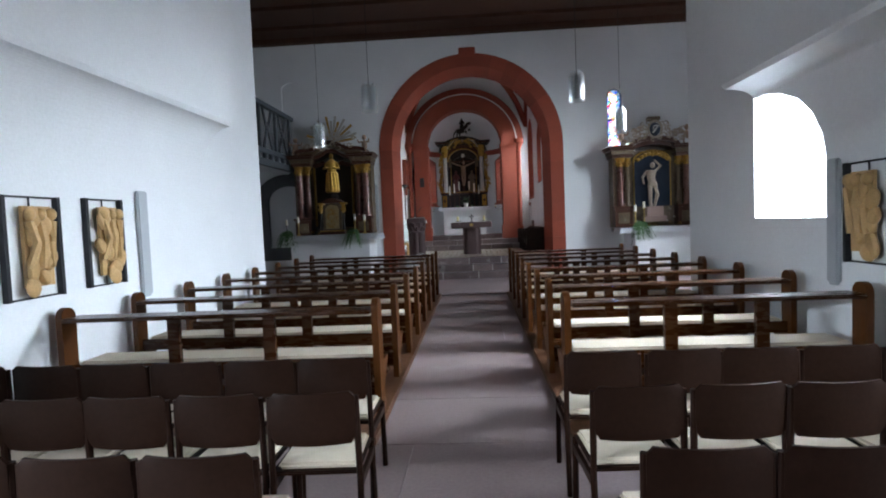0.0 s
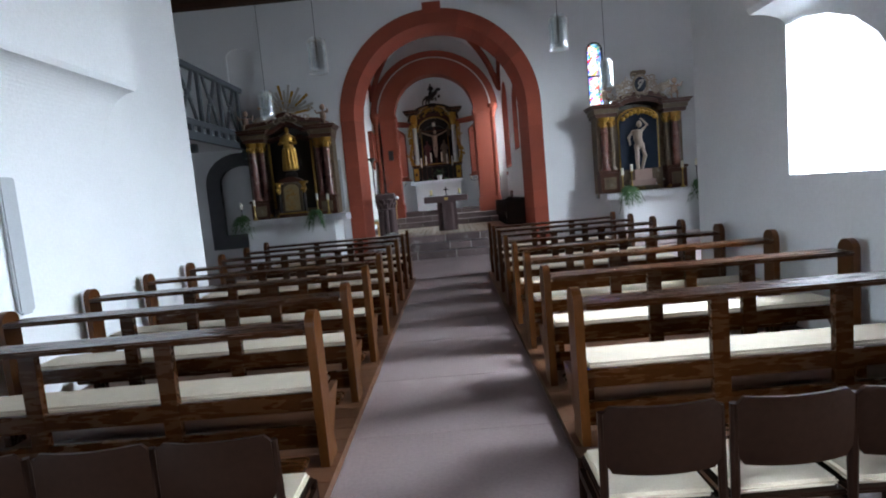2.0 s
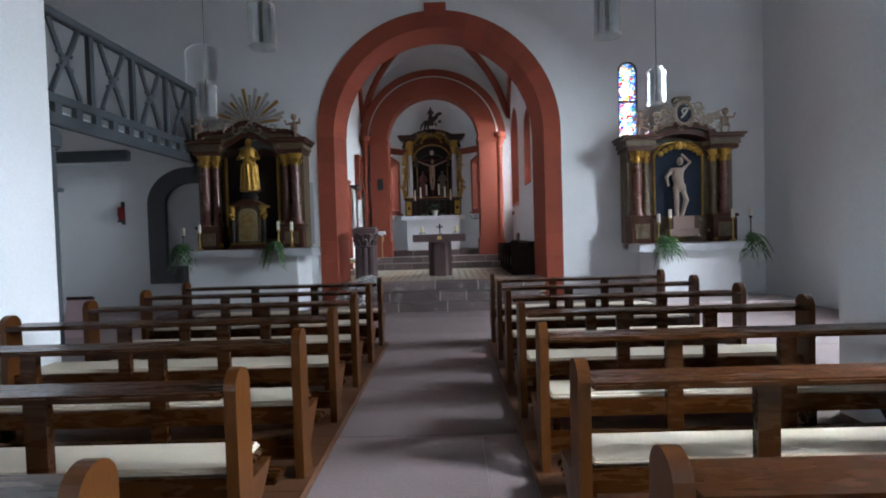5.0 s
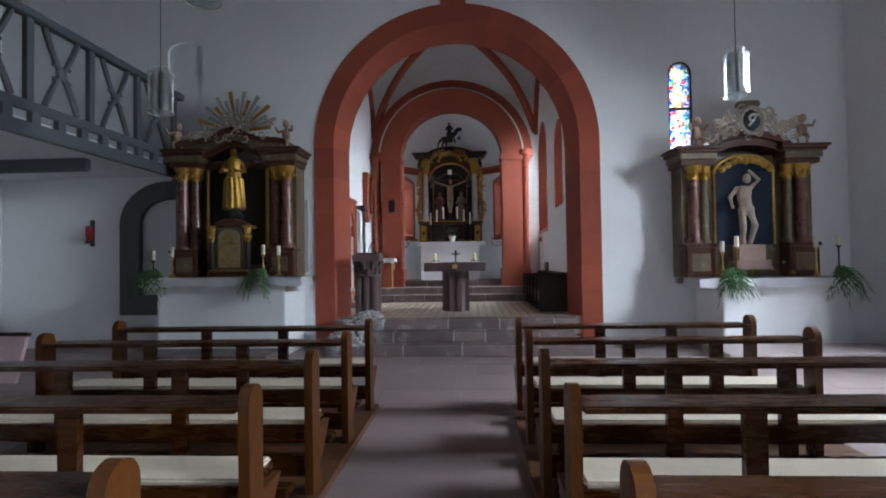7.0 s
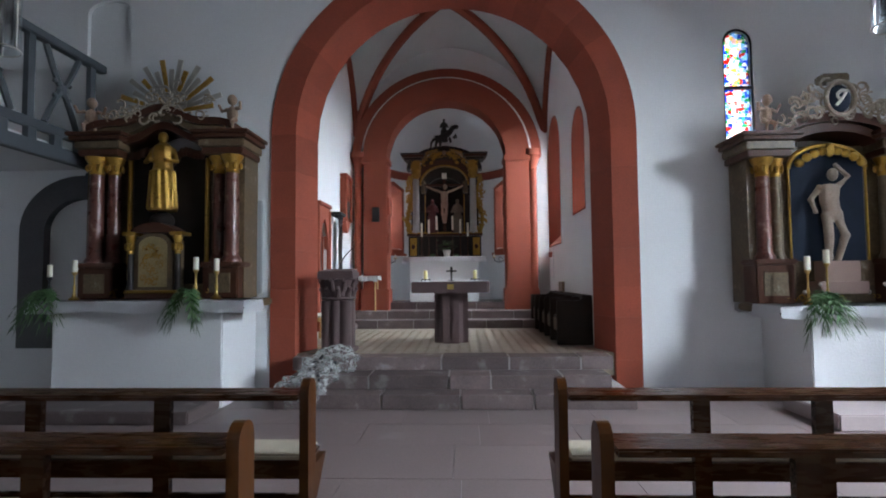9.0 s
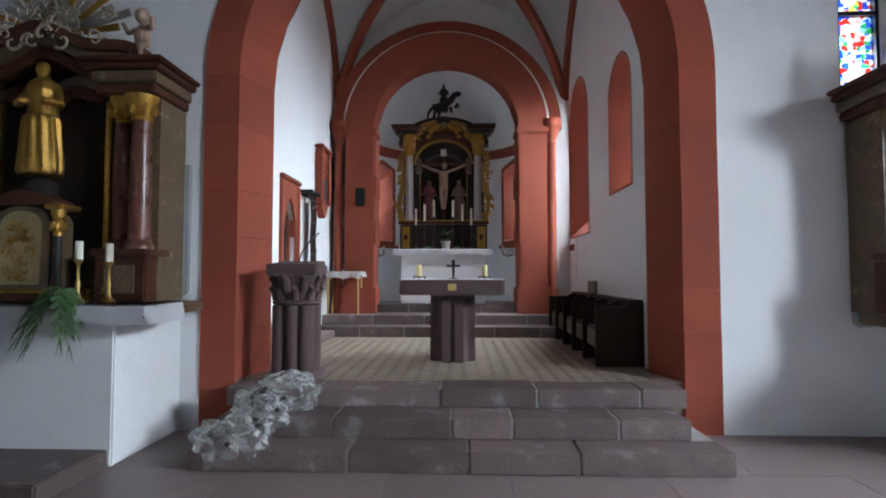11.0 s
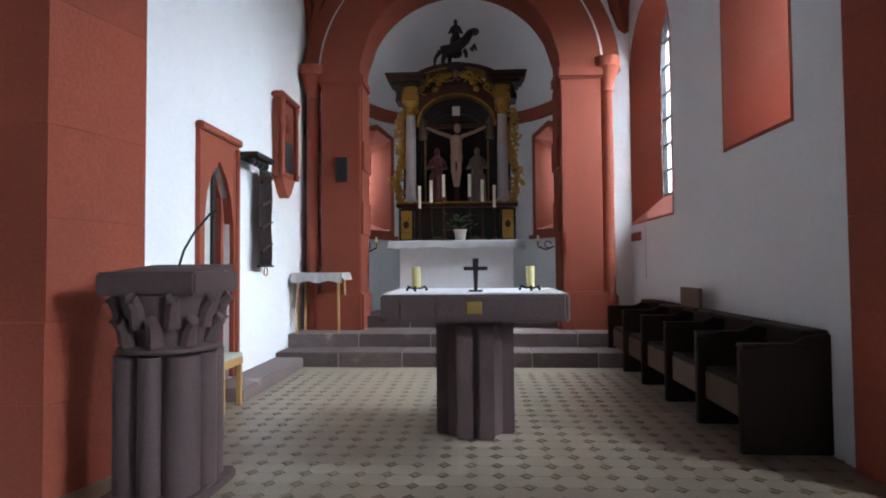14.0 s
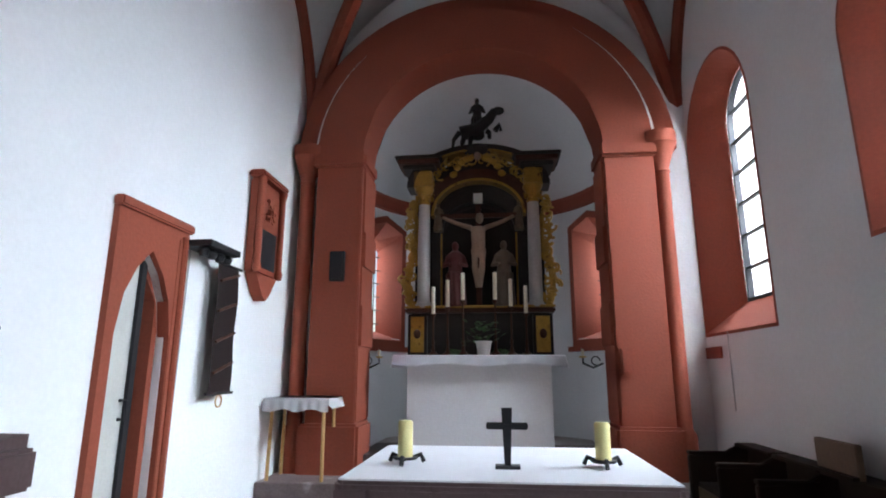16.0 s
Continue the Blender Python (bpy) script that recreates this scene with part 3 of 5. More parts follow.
part("window_frame", prism(head_out + head_in, "xz", FRONT + 0.03, FRONT + 0.1), iron, sg)
tones = [stained("pane_" + n, c) for n, c in (("white", (1.0, 0.98, 0.92)), ("blue", (0.1, 0.25, 0.8)), ("red", (0.8, 0.12, 0.08)), ("yellow", (1.0, 0.8, 0.25)), ("green", (0.1, 0.6, 0.3)), ("pink", (1.0, 0.7, 0.65)), ("sky", (0.5, 0.75, 1.0)))]
rnd = random.Random(11)
cols, rows_n = 8, 34
xs = [4.2 + 0.37 * i / cols for i in range(cols + 1)]
jit = {}
for i in range(cols + 1):
    for j in range(rows_n + 1):
        jit[i, j] = (xs[i] + (rnd.uniform(-0.02, 0.02) if 0 < i < cols else 0), 3.54 + 1.6 * j / rows_n + rnd.uniform(-0.02, 0.02))
for i in range(cols):
    for j in range(rows_n):
        q = [jit[i, j], jit[i + 1, j], jit[i + 1, j + 1], jit[i, j + 1]]
        cxq, czq = sum(p[0] for p in q) / 4, sum(p[1] for p in q) / 4
        if czq > 4.95 and math.hypot(cxq - 4.385, czq - 4.95) > 0.2:
            continue
        q = [(cxq + (a - cxq) * 0.93, czq + (b - czq) * 0.93) for a, b in q]
        mid = abs(i - 3) <= 1.5 + math.sin(j * 0.7)
        tone = rnd.choice([0, 0, 5, 2, 6]) if mid and j < 15 else rnd.choice([0, 0, 3, 6, 5]) if mid else rnd.choice([1, 1, 4, 6, 2, 0])
        part("pane", prism(q, "xz", FRONT + 0.06, FRONT + 0.066), tones[tone], sg).visible_shadow = False

# ---- pews, chairs and floor of the nave ----
ROWS_Y = [6.4 + 1.012 * i for i in range(8)]


def pew_end(y_off=0.0):
    """The outline of a pew end: a post with a round head and a deeper foot."""
    pts = [(-0.07, 0.0), (0.13, 0.0), (0.13, 0.06), (0.095, 0.1), (0.095, 0.82)]
    pts += [(0.01 + 0.085 * math.cos(a), 0.85 + 0.085 * math.sin(a)) for a in [math.pi * i / 10 for i in range(11)]]
    pts += [(-0.075, 0.82), (-0.07, 0.1)]
    return [(-a + y_off, b) for a, b in pts]


def build_pew(x0, x1, y, label):
    """A pew facing the altar; its back with the book ledge stands at y, the seat before it towards the rear."""
    w = x1 - x0
    p = thing("church_pew", (x0, y, 0.05), label, "pew", "rows of church pews")
    for i, x in enumerate((0.0, w - 0.055)):
        e = [(-a, b) for a, b in pew_end()]
        part("pew_end", prism(e, "yz", x, x + 0.055), pewend, p, "rounded wooden pew end", bevel=0.012)
    part("book_ledge", box(0.057, w - 0.057, -0.1, 0.14, 0.815, 0.85), pewwood, p, bevel=0.01)
    for f in (0.5,):
        for c in (w * 0.36, w * 0.66):
            part("back_post", box(c - 0.05, c + 0.05, -0.024, 0.022, 0.0, 0.814), pewwood, p)
    part("back_rail", box(0.057, w - 0.057, -0.018, 0.016, 0.33, 0.44), pewwood, p, bevel=0.005)
    part("back_rail", box(0.057, w - 0.057, -0.018, 0.016, 0.1, 0.24), pewwood, p, bevel=0.005)
    part("seat", box(0.057, w - 0.057, 0.02, 0.4, 0.385, 0.415), pewwood, p, bevel=0.008)
    part("seat_cushion", box(0.09, w - 0.07, 0.06, 0.4, 0.417, 0.452), cushion, p, "cream padded seat cushion", bevel=0.014)
    for x in (0.0, w - 0.05):
        part("seat_bracket", prism([(0.097, 0.12), (0.36, 0.384), (0.097, 0.384)], "yz", x, x + 0.045), pewend, p)
    part("kneeler", box(0.06, w - 0.06, -0.42, -0.24, 0.12, 0.16), pewwood, p, bevel=0.01)
    for c in (0.2, w - 0.26):
        part("kneeler_foot", box(c, c + 0.05, -0.4, -0.26, 0.0, 0.119), pewwood, p)
    return p


first_left = build_pew(-3.25, -0.52, ROWS_Y[0], "brown stained wooden pew with rounded ends and cream cushion")
first_right = build_pew(0.97, 3.33, ROWS_Y[0], "brown stained wooden pew with rounded ends and cream cushion")
for y in ROWS_Y[1:]:
    copy_thing(first_left, pose(-3.25, y, 0.05))
    copy_thing(first_right, pose(0.97, y, 0.05))
for x0, x1, name in ((WL + 0.003, -0.48, "platform_left"), (0.93, WR - 0.003, "platform_right")):
    plat = structure(name, box(x0, x1, 5.8, 13.68, -0.011, 0.02), boards, "brown wooden pew platform", "platform")
    for i in range(44):
        y = 5.8 + 7.88 * i / 44
        part("plank", box(x0, x1, y + 0.002, y + 0.177, 0.021, 0.05), boards, plat)


def build_chair(at):
    c = thing("stacking_chair", at, "dark wooden chair with curved back and cream seat pad", "chair", "rows of wooden chairs")
    bm = bmesh.new()
    n = 10
    rows = []
    for dy in (0.0, 0.014):
        for z in (0.58, 0.62, 0.8, 0.825):
            inset = 0.025 if z in (0.58, 0.825) else 0.0
            rows.append([bm.verts.new(((0.2 - inset) * (2 * i / n - 1), -0.2 - 0.05 * (z - 0.58) - 0.03 * (1 - (2 * i / n - 1) ** 2) - dy, z)) for i in range(n + 1)])
    for r in range(3):
        for i in range(n):
            bm.faces.new((rows[r][i], rows[r][i + 1], rows[r + 1][i + 1], rows[r + 1][i]))
            bm.faces.new((rows[4 + r][i], rows[5 + r][i], rows[5 + r][i + 1], rows[4 + r][i + 1]))
    for a, b in ((0, 4), (3, 7)):
        for i in range(n):
            bm.faces.new((rows[a][i], rows[a][i + 1], rows[b][i + 1], rows[b][i]))
    for r in range(3):
        for i in (0, n):
            bm.faces.new((rows[r][i], rows[r + 1][i], rows[5 + r][i], rows[4 + r][i]))
    part("backrest", bm, chairwood, c, "curved dark plywood backrest", smooth=True)
    part("seat", box(-0.2, 0.2, -0.19, 0.21, 0.42, 0.438), chairwood, c, bevel=0.006)
    part("seat_pad", box(-0.19, 0.19, -0.17, 0.2, 0.44, 0.472), cushion, c, "cream upholstered seat pad", bevel=0.014)
    for s in (-1, 1):
        part("leg", tube([(s * 0.205, -0.24, 0.0), (s * 0.205, -0.2, 0.42), (s * 0.2, -0.205, 0.8)], 0.016, 8), chairwood, c, smooth=True)
        part("leg", tube([(s * 0.205, 0.2, 0.0), (s * 0.2, 0.19, 0.43)], 0.017, 8), chairwood, c, smooth=True)
        part("side_rail", box(s * 0.205 - 0.01, s * 0.205 + 0.01, -0.2, 0.19, 0.36, 0.4), chairwood, c)
    return c


chair = None
for y, xs_l, xs_r in ((5.27, (-0.56, -1.0, -1.45, -1.88, -2.3, -2.75), (0.98, 1.42, 1.84, 2.27, 2.7)),
                      (4.63, (-0.5, -0.94, -1.38, -1.8, -2.22, -2.66), (0.98, 1.42, 1.84, 2.27, 2.7)),
                      (3.97, (-0.7, -1.14, -1.58, -2.0, -2.44), (1.02, 1.45, 1.88, 2.3, 2.72))):
    for x in (*xs_l, *xs_r):
        if chair is None:
            chair = build_chair((x, y, 0))
        else:
            copy_thing(chair, pose(x, y, 0, 0, 0, random.uniform(-3, 3)))

# carved reliefs in iron frames and grey heater panels on the nave walls
def framed_relief(x, y, z, wide, high, face, seed):
    r = thing("framed_relief", (x, y, z), "carved limewood relief in a black iron frame on the wall", "relief", "stations on the walls")
    d = face
    for a in (-wide / 2, wide / 2):
        part("frame_bar", box(0, d * 0.05, a - 0.018, a + 0.018, 0, high), iron, r)
    for b in (0, high - 0.015):
        part("frame_bar", box(0, d * 0.02, -wide / 2 + 0.02, wide / 2 - 0.02, b, b + 0.015), iron, r)
    part("rod", box(d * 0.01, d * 0.02, -0.006, 0.006, 0.016, high - 0.016), iron, r)
    rnd = random.Random(seed)
    bm = box(d * 0.03, d * 0.06, -wide * 0.22, wide * 0.3, high * 0.12, high * 0.9)
    for i in range(9):
        blob((d * 0.08, rnd.uniform(-0.3, 0.28) * wide, high * (0.12 + 0.085 * i)), (0.04, rnd.uniform(0.05, 0.09), rnd.uniform(0.07, 0.12)), bm, 8, (rnd.uniform(-40, 40), 0, 0))
    for i in range(3):
        tube([(d * 0.09, -0.1 + 0.1 * i, high * 0.3), (d * 0.11, -0.06 + 0.08 * i, high * 0.55), (d * 0.09, -0.1 + 0.12 * i, high * 0.75)], 0.035, 6, bm)
        blob((d * 0.1, -0.1 + 0.11 * i, high * 0.82), (0.045, 0.045, 0.055), bm, 8)
    part("carving", bm, lime, r, "carved limewood group", smooth=True)


framed_relief(WL + 0.004, 6.24, 1.09, 0.56, 0.84, 1, 3)
framed_relief(WL + 0.004, 7.12, 1.1, 0.5, 0.84, 1, 5)
framed_relief(WR - 0.004, 6.6, 1.1, 0.5, 0.84, -1, 8)
framed_relief(WR - 0.004, 5.5, 1.1, 0.5, 0.84, -1, 9)


def heater(x0, x1, y0, y1, z0, z1):
    h = thing("heater_panel", ((x0 + x1) / 2, (y0 + y1) / 2, z0), "slim grey upright heating panel on the wall", "heater")
    dx, dy = (x1 - x0) / 2, (y1 - y0) / 2
    part("panel", box(-dx, dx, -dy, dy, 0, z1 - z0), grey_plaster, h, bevel=0.012)
    part("bracket", box(-dx * 0.6, dx * 0.6, -dy * 0.6, dy * 0.6, -0.02, -0.001), grey_plaster, h)


heater(WL + 0.003, WL + 0.05, 7.66, 7.83, 0.92, 2.05)
heater(WR - 0.05, WR - 0.003, 6.95, 7.1, 0.9, 2.0)
heater(-2.75, -2.52, FRONT - 0.06, FRONT - 0.003, 1.4, 2.75)
heater(4.2, 4.42, FRONT - 0.06, FRONT - 0.003, 1.1, 2.66)


# ---- altars ----
def candle(at, h_stick, h_wax, r=0.022, stick=brass, waxmat=wax, name="candlestick"):
    c = thing(name, at, "turned metal candlestick with a white candle", "candlestick", "altar candles")
    part("stick", lathe([(0.06, 0), (0.065, 0.015), (0.025, 0.05), (0.014, 0.12), (0.022, 0.16), (0.012, 0.2), (0.012, h_stick - 0.05), (0.035, h_stick - 0.01), (0.04, h_stick)], seg=12), stick, c, smooth=True)
    part("candle", lathe([(r, h_stick + 0.001), (r, h_stick + h_wax - 0.004), (r * 0.8, h_stick + h_wax)], seg=12), waxmat, c, "white wax candle", smooth=True)
    return c


def fern_bunch(at, size, seed):
    f = thing("fern_bunch", at, "bunch of green fern fronds hanging over the altar edge", "plant")
    rnd = random.Random(seed)
    for _ in range(36):
        a, el = rnd.uniform(0, 2 * math.pi), rnd.uniform(-0.25, 0.8)
        L = size * rnd.uniform(0.6, 1.1)
        d = Vector((math.cos(a), min(0.3, math.sin(a)) - 0.2, el)).normalized()
        bm = bmesh.new()
        prev = Vector((0, 0, 0))
        for k in range(7):
            p = d * L * k / 6 + Vector((0, -0.02 * k, -0.022 * k * k * size * 1.8))
            if k:
                side = (p - prev).cross(Vector((0, 0, 1))).normalized()
                w = size * 0.26 * math.sin(math.pi * (k + 0.6) / 7.4)
                for s in (-1, 1):
                    tip = p + s * side * w + (p - prev) * 0.6
                    b = prev + (p - prev) * 0.25
                    m1 = prev * 0.3 + p * 0.7
                    lift = Vector((0, 0, 0.006))
                    v = [bm.verts.new(q) for q in (b, (b + tip) / 2 + lift, tip, (m1 + tip) / 2 - lift, m1)]
                    bm.faces.new(v)
            prev = p
        part("frond", bm, fern, f)
    return f


def cloth(x0, x1, y0, y1, z, drop, sides, parent, wave=0.02):
    """A linen altar cloth: a top, a wavy front fall and short side falls, as one thick sheet."""
    bm = bmesh.new()
    n = 40
    rows = []
    for y, dz in ((y1, 0), (y0 + 0.02, 0), (y0, -0.012), (y0 - 0.006, -drop * 0.5), (y0 - 0.01, -drop)):
        rows.append([bm.verts.new((x0 + (x1 - x0) * i / n, y - (wave * abs(dz) / max(drop, 0.01)) * (0.5 + 0.5 * math.sin(i * 1.1)), z + dz * (1 + 0.12 * math.sin(i * 0.37)))) for i in range(n + 1)])
    for a, b in zip(rows, rows[1:]):
        for i in range(n):
            bm.faces.new((a[i], a[i + 1], b[i + 1], b[i]))
    if sides:
        for i, s in ((0, -1), (n, 1)):
            low = [bm.verts.new((v.co.x + s * 0.03, v.co.y, v.co.z - sides)) for v in (rows[0][i], rows[1][i])]
            bm.faces.new((rows[0][i], rows[1][i], low[1], low[0]))
            bm.faces.new((rows[1][i], rows[2][i], low[1]))
            bm.faces.new((rows[2][i], rows[3][i], low[1]))
    bmesh.ops.solidify(bm, geom=bm.faces[:], thickness=0.006)
    return part("altar_cloth", bm, linen, parent, "white linen altar cloth", smooth=True)


def column(parent, x, y, z0, z1, r, shaft, cap=gold):
    part("column", lathe([(r * 1.35, z0), (r * 1.35, z0 + 0.04), (r * 1.1, z0 + 0.07), (r, z0 + 0.1), (r * 0.97, (z0 + z1) / 2), (r * 0.86, z1 - 0.24)], (x, y, 0), 18), shaft, parent, smooth=True)
    bm = lathe([(r * 0.9, z1 - 0.24), (r * 1.0, z1 - 0.225), (r * 0.9, z1 - 0.2), (r * 1.05, z1 - 0.1), (r * 1.5, z1 - 0.03), (r * 1.55, z1)], (x, y, 0), 16)
    for i in range(7):
        a = 2 * math.pi * i / 7
        scroll((x + r * 1.15 * math.cos(a), z1 - 0.1), 0.035, i * 50, bm, 1, y + r * 1.1 * math.sin(a))
        blob((x + r * 1.2 * math.cos(a), y + r * 1.2 * math.sin(a), z1 - 0.15), (0.03, 0.03, 0.05), bm, 6)
    part("capital", bm, cap, parent, "gilded leaf capital", smooth=True)


def figure(name, at, h, mat, label, pose_kind="stand", parent=None, category="statue", turn=0):
    """A carved figure as one plain mesh."""
    bm = bmesh.new()
    s = h
    if pose_kind == "robe":
        lathe([(0.15 * s, 0), (0.155 * s, 0.1 * s), (0.13 * s, 0.35 * s), (0.1 * s, 0.58 * s), (0.12 * s, 0.72 * s), (0.1 * s, 0.8 * s), (0.035 * s, 0.85 * s)], seg=12, bm=bm)
        blob((0, -0.01 * s, 0.91 * s), (0.055 * s, 0.06 * s, 0.075 * s), bm)
        for k in (-1, 1):
            tube([(k * 0.1 * s, 0, 0.77 * s), (k * 0.17 * s, -0.05 * s, 0.6 * s), (k * 0.08 * s, -0.13 * s, 0.62 * s)], 0.04 * s, 7, bm, 0.028 * s)
        for i in range(7):
            a = math.pi + math.pi * i / 6
            tube([(0.12 * s * math.cos(a), 0.12 * s * math.sin(a), 0.5 * s), (0.15 * s * math.cos(a + 0.15), 0.15 * s * math.sin(a + 0.15), 0.02 * s)], 0.022 * s, 5, bm)
    elif pose_kind == "cross":
        tube([(0, 0, 0.5 * s), (0, -0.02 * s, 0.62 * s), (0, -0.01 * s, 0.8 * s)], 0.085 * s, 9, bm, 0.1 * s)
        blob((0.02 * s, -0.04 * s, 0.92 * s), (0.055 * s, 0.06 * s, 0.075 * s), bm)
        blob((0, 0, 0.5 * s), (0.1 * s, 0.08 * s, 0.09 * s), bm)
        for k in (-1, 1):
            tube([(k * 0.08 * s, 0, 0.8 * s), (k * 0.28 * s, 0.01 * s, 0.87 * s), (k * 0.47 * s, 0.02 * s, 0.96 * s)], 0.036 * s, 7, bm, 0.024 * s)
            tube([(k * 0.05 * s, 0, 0.5 * s), (k * 0.05 * s, -0.06 * s, 0.28 * s), (k * 0.015 * s, -0.01 * s, 0.02 * s)], 0.055 * s, 7, bm, 0.03 * s)
    elif pose_kind == "putto":
        blob((0, 0, 0.45 * s), (0.16 * s, 0.14 * s, 0.22 * s), bm)
        blob((0.02 * s, -0.03 * s, 0.82 * s), (0.13 * s, 0.13 * s, 0.15 * s), bm)
        for k in (-1, 1):
            tube([(k * 0.1 * s, 0, 0.3 * s), (k * 0.14 * s, -0.16 * s, 0.2 * s), (k * 0.12 * s, -0.12 * s, -0.02 * s)], 0.08 * s, 7, bm, 0.05 * s)
            tube([(k * 0.14 * s, 0, 0.6 * s), (k * 0.3 * s, -0.05 * s, 0.55 * s), (k * 0.36 * s, -0.12 * s, 0.72 * s)], 0.06 * s, 7, bm, 0.04 * s)
    else:
        tube([(0.02 * s, 0, 0.5 * s), (-0.02 * s, -0.02 * s, 0.64 * s), (0.0, 0, 0.8 * s)], 0.08 * s, 9, bm, 0.1 * s)
        blob((0.02 * s, -0.03 * s, 0.92 * s), (0.055 * s, 0.06 * s, 0.072 * s), bm)
        blob((0.02 * s, 0, 0.5 * s), (0.105 * s, 0.085 * s, 0.08 * s), bm)
        tube([(-0.09 * s, 0, 0.8 * s), (-0.2 * s, 0, 0.66 * s), (-0.2 * s, -0.08 * s, 0.5 * s)], 0.038 * s, 7, bm, 0.026 * s)
        tube([(0.09 * s, 0, 0.8 * s), (0.2 * s, 0, 0.9 * s), (0.06 * s, 0, 1.04 * s)], 0.038 * s, 7, bm, 0.026 * s)
        tube([(-0.04 * s, 0, 0.5 * s), (-0.05 * s, -0.04 * s, 0.26 * s), (-0.04 * s, 0, 0.0)], 0.06 * s, 8, bm, 0.036 * s)
        tube([(0.07 * s, 0, 0.5 * s), (0.1 * s, -0.07 * s, 0.27 * s), (0.05 * s, 0.0, 0.0)], 0.06 * s, 8, bm, 0.036 * s)
    ob = part(name, bm, mat, parent, label, smooth=True)
    if parent is None:
        tagged(ob, label, category)
    ob.matrix_basis = pose(*at, 0, 0, turn)
    mod = ob.modifiers.new("fuse", "REMESH")
    mod.mode, mod.voxel_size, mod.use_smooth_shade = "VOXEL", max(0.006, h * 0.014), True
    return ob


def side_altar_table(x0, x1, top, name_label, cx0, cx1):
    t = thing("side_altar", ((x0 + x1) / 2, 16.9, 0), name_label, "altar")
    c = (x0 + x1) / 2
    part("block", box(x0 - c, x1 - c, 0, 1.097, 0, top - 0.11), plaster, t, "white plastered altar block", bevel=0.015)
    part("slab", box(cx0 - c + 0.08, cx1 - c - 0.08, -0.1, 1.095, top - 0.109, top - 0.004), greymarble, t, bevel=0.02)
    cloth(cx0 - c, cx1 - c, -0.12, 0.5, top + 0.006, 0.14, 0.16, t, 0.03)
    return t


def entablature(parent, x0, x1, y0, y1, z, mat):
    """A stepped cornice in four runs."""
    for k, (dz0, dz1, out) in enumerate(((0.0, 0.09, 0.0), (0.092, 0.2, 0.03), (0.202, 0.26, 0.08), (0.262, 0.31, 0.12))):
        part("cornice", box(x0 - out, x1 + out, y0 - out, y1, z + dz0, z + dz1), (mat, greymarble, mat, brownwood)[k], parent, bevel=0.012)


# left side altar with its retable
AL = -3.7
side_altar_table(-4.83, -2.62, 1.34, "white side altar with linen cloth before a gilded retable", -5.08, -2.3)
tagged(part("altar_step", box(-5.1, -2.64, 16.1, 16.895, 0.001, 0.15), stone, bevel=0.015), "low reddish stone step before the side altar", "step")
ret = thing("altar_retable", (AL, 17.35, 1.35), "baroque retable with gilded capitals, marbled columns and sunburst", "retable")
part("back_panel", box(-0.98, 0.98, 0.3, 0.6, 0, 2.0), greymarble, ret)
part("niche", box(-0.52, 0.52, 0.24, 0.298, 0.2, 2.02), darkniche, ret, "dark niche behind the statue")
for s in (-1, 1):
    part("pedestal", box(s * 0.86 - 0.24, s * 0.86 + 0.24, -0.06, 0.3, 0.0, 0.42), brownwood, ret, bevel=0.015)
    part("pedestal_panel", box(s * 0.86 - 0.14, s * 0.86 + 0.14, -0.075, -0.061, 0.08, 0.34), greymarble, ret)
    part("pedestal_mould", box(s * 0.86 - 0.28, s * 0.86 + 0.28, -0.1, 0.3, 0.421, 0.49), brownwood, ret, bevel=0.02)
    column(ret, s * 0.95, 0.08, 0.49, 1.95, 0.1, marble)
    column(ret, s * 0.74, 0.14, 0.49, 1.95, 0.085, marble)
    part("pilaster", box(s * 1.06 - 0.05, s * 1.06 + 0.05, 0.12, 0.6, 0.0, 1.95), greymarble, ret)
    part("niche_moulding", tube([(s * 0.55, 0.2, 0.25), (s * 0.55, 0.2, 1.95)], 0.03, 8), gold, ret, "gilded moulding", smooth=True)
    entablature(ret, s * 0.86 - 0.28, s * 0.86 + 0.28, -0.06, 0.6, 1.955, brownwood)
for k, (w, zc, d) in enumerate(((0.85, 2.12, 0.09), (0.95, 2.24, 0.07), (1.02, 2.34, 0.05))):
    pts = [(w * u, zc + 0.16 * math.cos(u * 2.2) + 0.05 * math.cos(u * 7)) for u in [i / 12 - 1 for i in range(25)]]
    pts += [(a, b + 0.1) for a, b in pts[::-1]]
    part("pediment", prism(pts, "xz", 0.02 - 0.05 * k, 0.5), (brownwood, greymarble, brownwood)[k], ret, bevel=0.008)
bm = bmesh.new()
for i in range(19):
    x = -0.5 + i / 18
    blob((x, 0.12, 1.98 - 0.16 * math.sin(math.pi * (x + 0.5)) ** 2 * math.cos(9 * x)), (0.05, 0.03, 0.07), bm, 7)
part("lambrequin", bm, brownwood, ret, "carved drapery over the niche", smooth=True)
part("carving", foliage_carving(0, 2.58, 1.5, 0.32, -0.08, 44, 4), palecarve, ret, smooth=True)
for i in range(17):
    a = radians(8 + 164 * i / 16)
    L = 0.62 + 0.14 * (i % 2)
    c, s = math.cos(a), math.sin(a)
    pts = [(0.12 * c - 0.02 * s, 2.62 + 0.12 * s + 0.02 * c), (0.12 * c + 0.02 * s, 2.62 + 0.12 * s - 0.02 * c), (L * c + 0.035 * s, 2.62 + L * s - 0.035 * c), (L * c - 0.035 * s, 2.62 + L * s + 0.035 * c)]
    part("ray", prism(pts, "xz", 0.2 + 0.006 * (i % 3), 0.225 + 0.006 * (i % 3)), silver if i % 3 else gold, ret, "dull silver sunburst ray")
